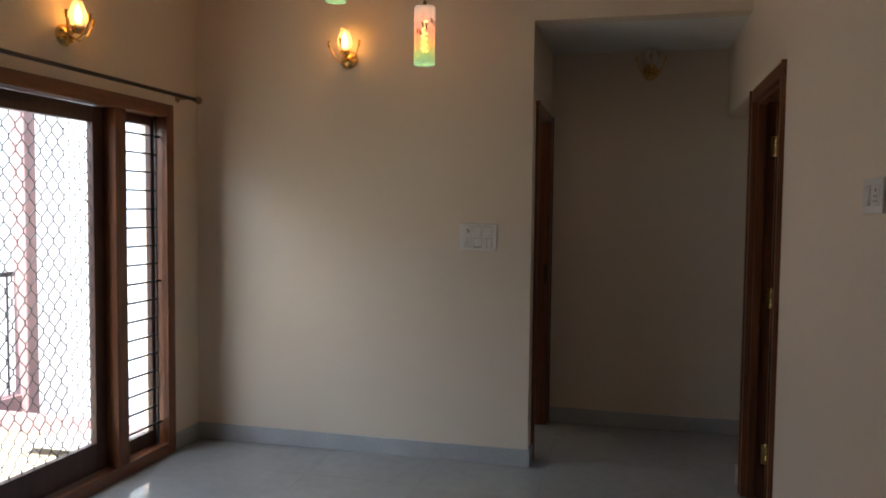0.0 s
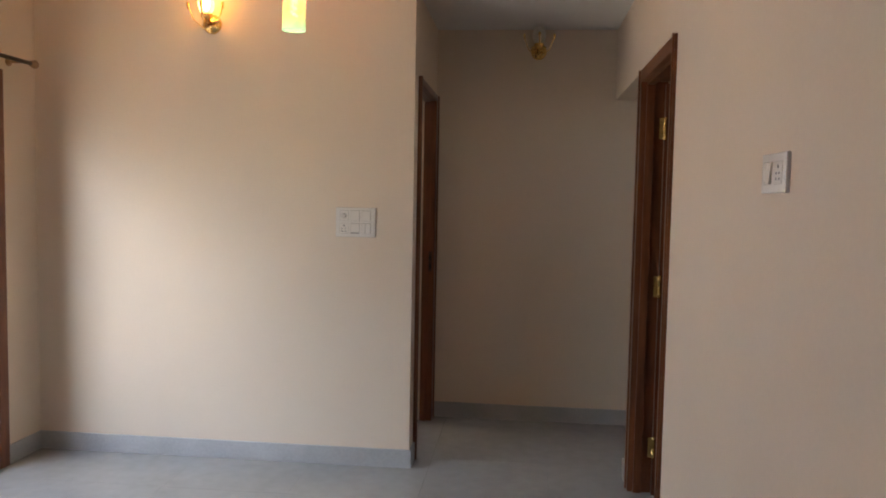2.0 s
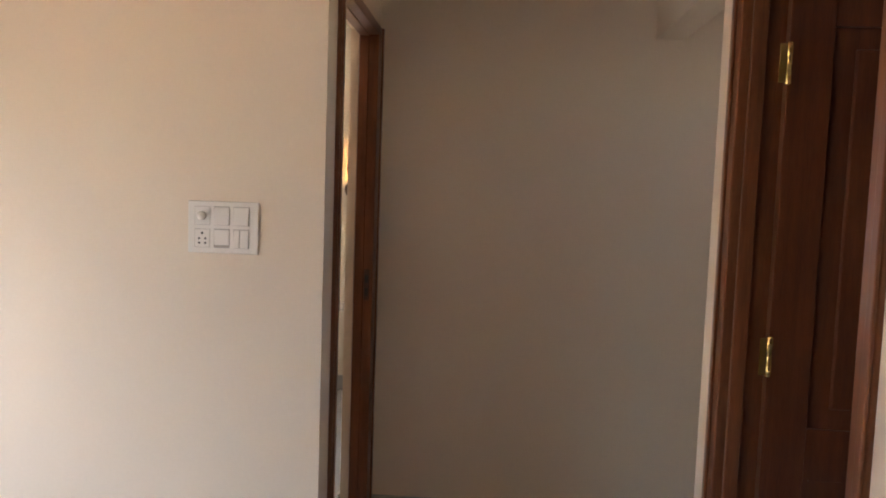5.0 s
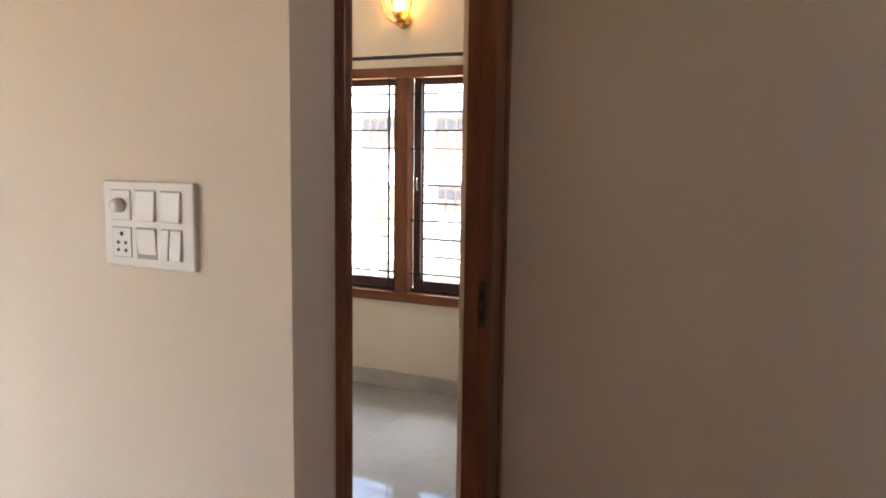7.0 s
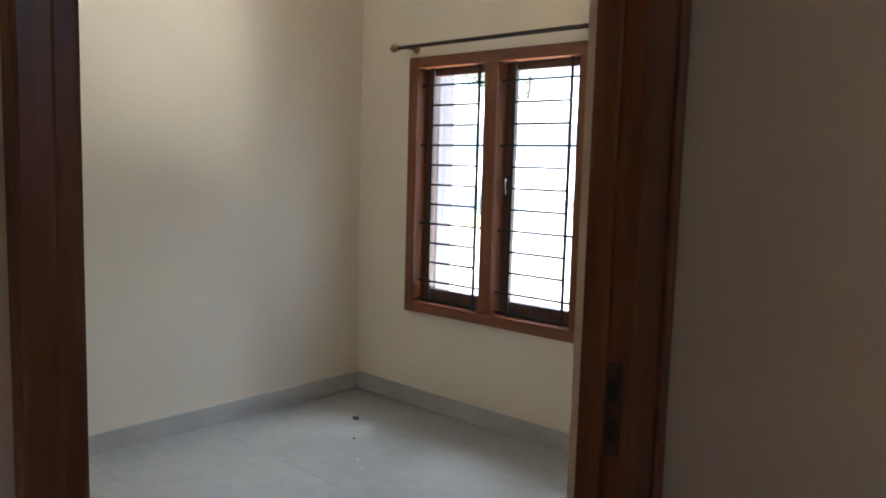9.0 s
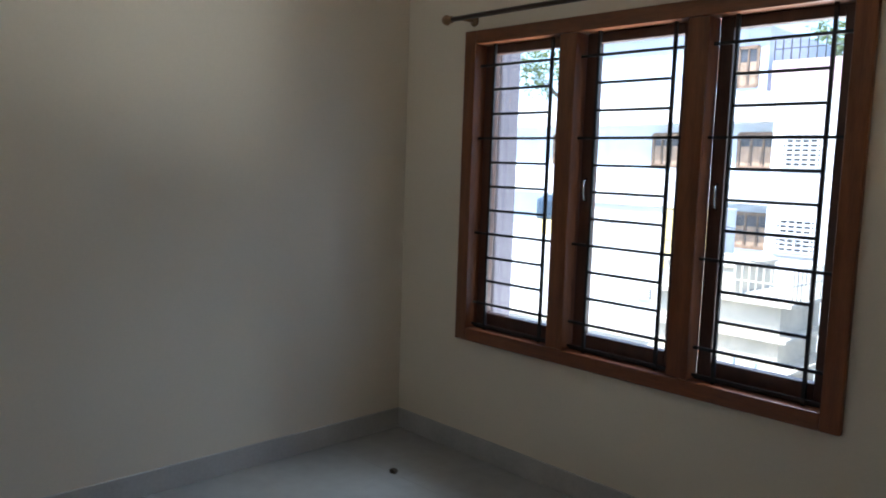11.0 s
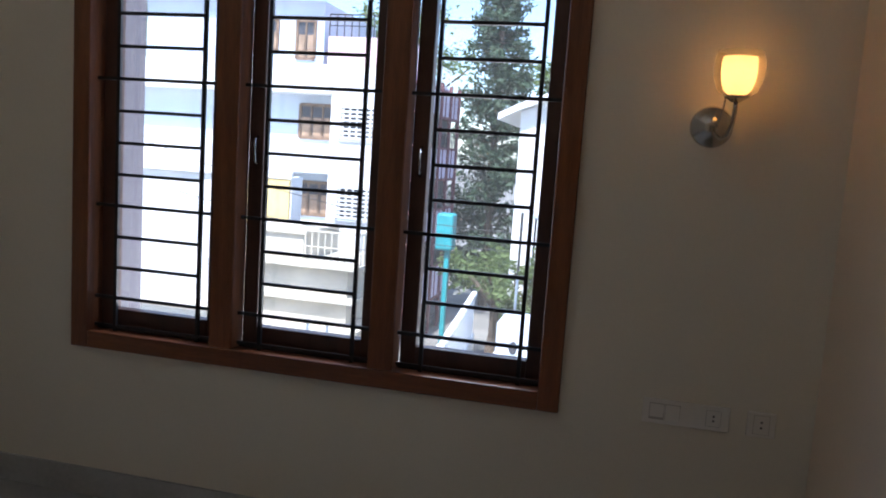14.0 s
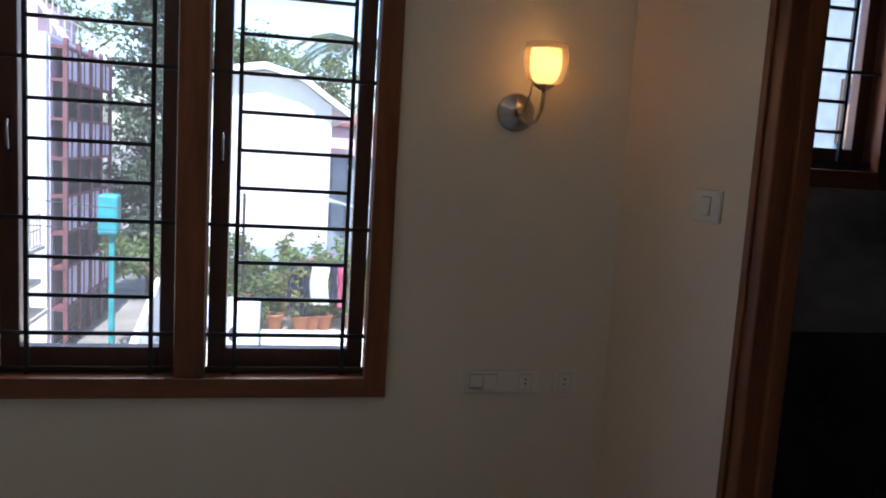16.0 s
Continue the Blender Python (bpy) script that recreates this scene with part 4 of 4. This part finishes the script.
for k in range(20):
    part("baluster", boxes((-0.025, 0.025, 0.03 + 0.25 * k, 0.10 + 0.25 * k, 0.12, 0.84)), WHITE_OUT, tp)
ctk = thing("terrace_cistern", "pale concrete cistern with round holes", "cistern")
part("body", boxes((-2.6, -1.53, 13.2, 14.2, TZ, TZ + 0.74), bevel=0.03), BLUE_OUT, ctk)
for x in (-2.3, -1.93):
    part("opening", lathe([(0.07, 0), (0.07, 0.02), (0, 0.02)], 14, Matrix.Translation((x, 13.2, TZ + 0.33)) @ Matrix.Rotation(radians(90), 4, "X") @ Matrix.Diagonal((1, 1.6, 1, 1))), OPENING_SHADE, ctk)
tws = thing("terrace_wall", "low white wall along the terrace", "wall")
part("wall", boxes((-1.5, 3.0, 13.6, 13.75, TZ, TZ + 0.28), bevel=0.02), WHITE_OUT, tws)


def leaf_mesh(name, centres, size, mat, parent, per=1, flat=0.5):
    """Many small bent leaves round the given centres, in one mesh."""
    rng = np.random.default_rng(len(centres))
    verts, faces = [], []
    for c, spread in centres:
        for _ in range(per):
            p = Vector(c) + Vector(rng.normal(0, 1, 3)) * spread
            d = Vector(rng.normal(0, 1, 3)).normalized()
            d.z *= flat
            u = d.normalized() * size * (0.6 + 0.8 * rng.random())
            w = u.cross(Vector(rng.normal(0, 1, 3))).normalized() * u.length * 0.4
            i = len(verts)
            verts += [p - u, p + w, p + u, p - w]
            faces.append((i, i + 1, i + 2, i + 3))
    me = bpy.data.meshes.new(name)
    me.from_pydata([tuple(v) for v in verts], [], faces)
    me.materials.append(mat)
    ob = new(name, me)
    ob.parent = parent
    return ob


def broad_tree(label, x, y, zc, r, seed, mat=None):
    """A trunk with limbs and a ragged crown."""
    rng = random.Random(seed)
    t = thing("tree", label, "tree", Matrix.Translation((x, y, GZ)), group="trees")
    h_ = zc - GZ
    bm = tube([(0, 0, 0), (0.15, 0.1, h_ * 0.4), (0.1, -0.1, h_ * 0.75)], 0.32, 8, taper=0.55)
    cs = []
    for k in range(11):
        a, e = rng.uniform(0, 6.28), rng.uniform(-0.2, 0.9)
        tip = Vector((r * 0.85 * math.cos(a) * rng.uniform(0.5, 1), r * 0.85 * math.sin(a) * rng.uniform(0.5, 1), h_ + r * 0.55 * e))
        tube([(0.1, -0.1, h_ * 0.7), tuple(Vector((0.1, -0.1, h_ * 0.8)).lerp(tip, 0.5)), tuple(tip)], 0.12, 6, bm, taper=0.25)
        for _ in range(5):
            cs.append((tip + Vector((rng.gauss(0, 1), rng.gauss(0, 1), rng.gauss(0, 0.6))) * r * 0.22, r * 0.11))
    part("trunk", bm, BARK, t)
    leaf_mesh("crown", cs, 0.10 + r * 0.018, mat or LEAF, t, 60)


def conifer(label, x, y, top, r, seed):
    rng = random.Random(seed)
    t = thing("conifer", label, "tree", Matrix.Translation((x, y, GZ)), group="trees")
    h_ = top - GZ
    bm = tube([(0, 0, 0), (0, 0, h_)], 0.28, 8, taper=0.15)
    cs = []
    for k in range(44):
        u = 0.05 + 0.93 * k / 44
        for j in range(6):
            a = rng.uniform(0, 6.28)
            ln = r * (1.05 - u) ** 0.55 * rng.uniform(0.7, 1.1)
            z = h_ * u
            tip = (ln * math.cos(a), ln * math.sin(a), z + 0.25 * ln)
            tube([(0, 0, z), tip], 0.04, 4, bm, taper=0.3)
            for q in (0.35, 0.6, 0.85, 1.0):
                cs.append(((tip[0] * q, tip[1] * q, z + 0.25 * ln * q), 0.17))
    part("trunk", bm, BARK, t)
    leaf_mesh("crown", cs, 0.15, CONIFER, t, 20, 0.8)


conifer("tall dark green conifer between the houses", -7.3, 38.5, 13.0, 2.5, 3)
broad_tree("leafy green tree at the conifer's foot", -5.0, 27.5, -3.0, 1.7, 8)
broad_tree("leafy tree behind the blue roof storey", -33.0, 46.0, 7.5, 5.0, 4)
broad_tree("spreading tree behind the white block", -13.5, 47.0, 7.0, 4.0, 5)
broad_tree("spreading tree behind the white house", -4.2, 42.0, 4.6, 3.0, 6)
broad_tree("spreading distant tree behind the gable", -0.5, 44.0, 4.0, 2.6, 7)

pl = thing("palm_tree", "coconut palm with drooping fronds", "tree", Matrix.Translation((0.9, 25.0, GZ)), group="trees")
part("trunk", tube([(0, 0, 0), (0.2, 0, 5), (0.1, 0, 10.6)], 0.2, 10, taper=0.6), BARK, pl)
rngp = random.Random(2)
for k in range(15):
    a, up = k * 2.4, rngp.uniform(-0.1, 0.9)
    pts = [Vector((0.1 + math.cos(a) * q * 2.6, math.sin(a) * q * 2.6, 10.6 + up * 2.2 * q - 2.3 * q * q)) for q in (0, 0.2, 0.4, 0.6, 0.8, 1.0)]
    bm = tube(pts, 0.03, 5, taper=0.3)
    sd = Vector((-math.sin(a), math.cos(a), 0))
    for i in range(28):
        q = 0.12 + 0.86 * i / 28
        c = pts[min(4, int(q * 5))].lerp(pts[min(4, int(q * 5)) + 1], q * 5 - int(q * 5))
        for s_ in (-1, 1):
            tip = c + sd * s_ * 0.55 * (1.1 - q * 0.6) + Vector((math.cos(a) * 0.25, math.sin(a) * 0.25, -0.28))
            w = Vector((math.cos(a), math.sin(a), 0)) * 0.035
            bm.faces.new([bm.verts.new(p) for p in (c - w, c + w, tip)])
    part("frond", bm, PALM, pl)

# turquoise tank on its post
tq = thing("water_drum", "turquoise plastic drum on a turquoise post", "water tank", Matrix.Translation((-6.3, 25.0, GZ)))
part("post", boxes((0.0, 0.16, -0.1, 0.1, 0, 4.5), bevel=0.03), TEAL, tq)
part("drum", boxes((-0.28, 0.28, -0.3, 0.3, 4.5, 5.7), bevel=0.08), TEAL, tq)

# plants, pots, washing and shade net on the terrace
rngt = random.Random(11)
for k in range(24):
    x, y = -2.7 + 0.17 * k + rngt.uniform(-0.1, 0.1), 15.1 + rngt.uniform(-0.3, 1.3)
    hgt = rngt.uniform(0.6, 1.4)
    pt = thing("potted_plant", "bushy potted plant on the roof terrace", "plant", Matrix.Translation((x, y, TZ)), group="terrace plants")
    part("pot", lathe([(0.11, 0), (0.16, 0.26), (0.175, 0.26), (0.175, 0.30), (0.14, 0.30), (0.13, 0.24), (0, 0.24)], 14), TERRA, pt, smooth=True)
    part("stem", tube([(0, 0, 0.2), (0.03, 0, 0.3 + hgt * 0.7)], 0.015, 5), BARK, pt)
    cs = [((rngt.gauss(0, 0.16), rngt.gauss(0, 0.16), 0.28 + hgt * rngt.uniform(0.0, 1.0)), 0.08) for _ in range(14)]
    leaf_mesh("foliage", cs, 0.06, (LEAF, HERB)[k % 2], pt, 55)
    if k % 3 != 2:
        leaf_mesh("flowers", cs[:5], 0.045, FLOWER, pt, 5)


def hung_cloth(label, x, z1, w, h_, mat, seed):
    """A garment with soft folds, hung from the line."""
    bm = bmesh.new()
    grid = [[bm.verts.new((x + w * i / 8 + 0.02 * math.sin(j + seed), 14.6 + 0.05 * math.sin(i * 1.7 + seed) * (0.3 + j / 6), z1 - h_ * j / 6)) for i in range(9)] for j in range(7)]
    for a, b in zip(grid, grid[1:]):
        for i in range(8):
            bm.faces.new((a[i], a[i + 1], b[i + 1], b[i]))
    bmesh.ops.solidify(bm, geom=bm.faces, thickness=0.012)
    ob = part("washing", bm, mat, None, smooth=True)
    tagged(ob, label, "clothing", "washing on the line")


ln_ = thing("washing_line", "thin washing line between two posts", "washing line")
part("line", tube([(-2.5, 14.6, -0.82), (0.0, 14.6, -0.86), (2.4, 14.6, -0.82)], 0.008, 5), IRON, ln_)
for x in (-2.5, 2.4):
    part("post", tube([(x, 14.6, TZ), (x, 14.6, -0.8)], 0.025, 6), SHED, ln_)
hung_cloth("dark blue jeans hung on the washing line", -1.08, -0.87, 0.17, 0.85, JEANS, 1)
hung_cloth("dark blue trousers hung on the washing line", -0.89, -0.87, 0.17, 0.85, JEANS, 4)
hung_cloth("white cloth hung on the washing line", -0.68, -0.86, 0.32, 0.7, CLOTH, 2)
hung_cloth("black cloth hung on the washing line", -0.33, -0.85, 0.14, 0.6, JEANS, 5)
hung_cloth("pink cloth hung on the washing line", -0.2, -0.85, 0.13, 0.75, PINKCL, 3)

net = thing("shade_net", "sagging grey-green shade net on poles", "awning")
bm = bmesh.new()
gr_ = [[bm.verts.new((-2.6 + 4.4 * i / 14, 15.0 + 2.4 * j / 5, 0.37 - 0.14 * math.sin(math.pi * ((i / 14 * 2) % 1)) - 0.05 * j + 0.03 * math.sin(i * 2.1 + j))) for i in range(15)] for j in range(6)]
for a, b in zip(gr_, gr_[1:]):
    for i in range(14):
        bm.faces.new((a[i], a[i + 1], b[i + 1], b[i]))
bmesh.ops.solidify(bm, geom=bm.faces, thickness=0.01)
part("net", bm, NET, net, smooth=True)
for x, y in ((-2.55, 15.0), (-1.9, 15.0), (1.75, 15.0), (-2.55, 17.3), (1.75, 17.3)):
    part("pole", tube([(x, y, TZ), (x, y, 0.37 if y < 16 else 0.12)], 0.025, 6), IRON, net)

# cables across the street
for k, (a, b) in enumerate((((-14, 20, 1.2), (-3, 21, -0.6)), ((-16, 21, 0.3), (-3.2, 22, -1.2)))):
    a, b = Vector(a), Vector(b)
    cb = part("cable", tube([tuple(a.lerp(b, q / 8) - Vector((0, 0, 0.5 * math.sin(math.pi * q / 8)))) for q in range(9)], 0.012, 5), IRON)
    tagged(cb, "thin black cable slung across the street", "cable", "street cables")

# ---- floor tiles ----
TW, TD = 6.39 / 10, 10.61 / 17
tile_mesh = bpy.data.meshes.new("tile")
bm = boxes((0.0006, TW - 0.0006, 0.0006, TD - 0.0006, -0.006, 0.0))
bm.to_mesh(tile_mesh)
bm.free()
tile_mesh.materials.append(FLOOR)
for i in range(10):
    for j in range(17):
        x, y = -3.09 + TW * i, -7.32 + TD * j
        if x + TW < XL - 0.05 and y + TD < 0.1:
            continue
        tl_ = new("tile", tile_mesh)
        tl_.location = (x, y, 0)
        tl_.parent = flr
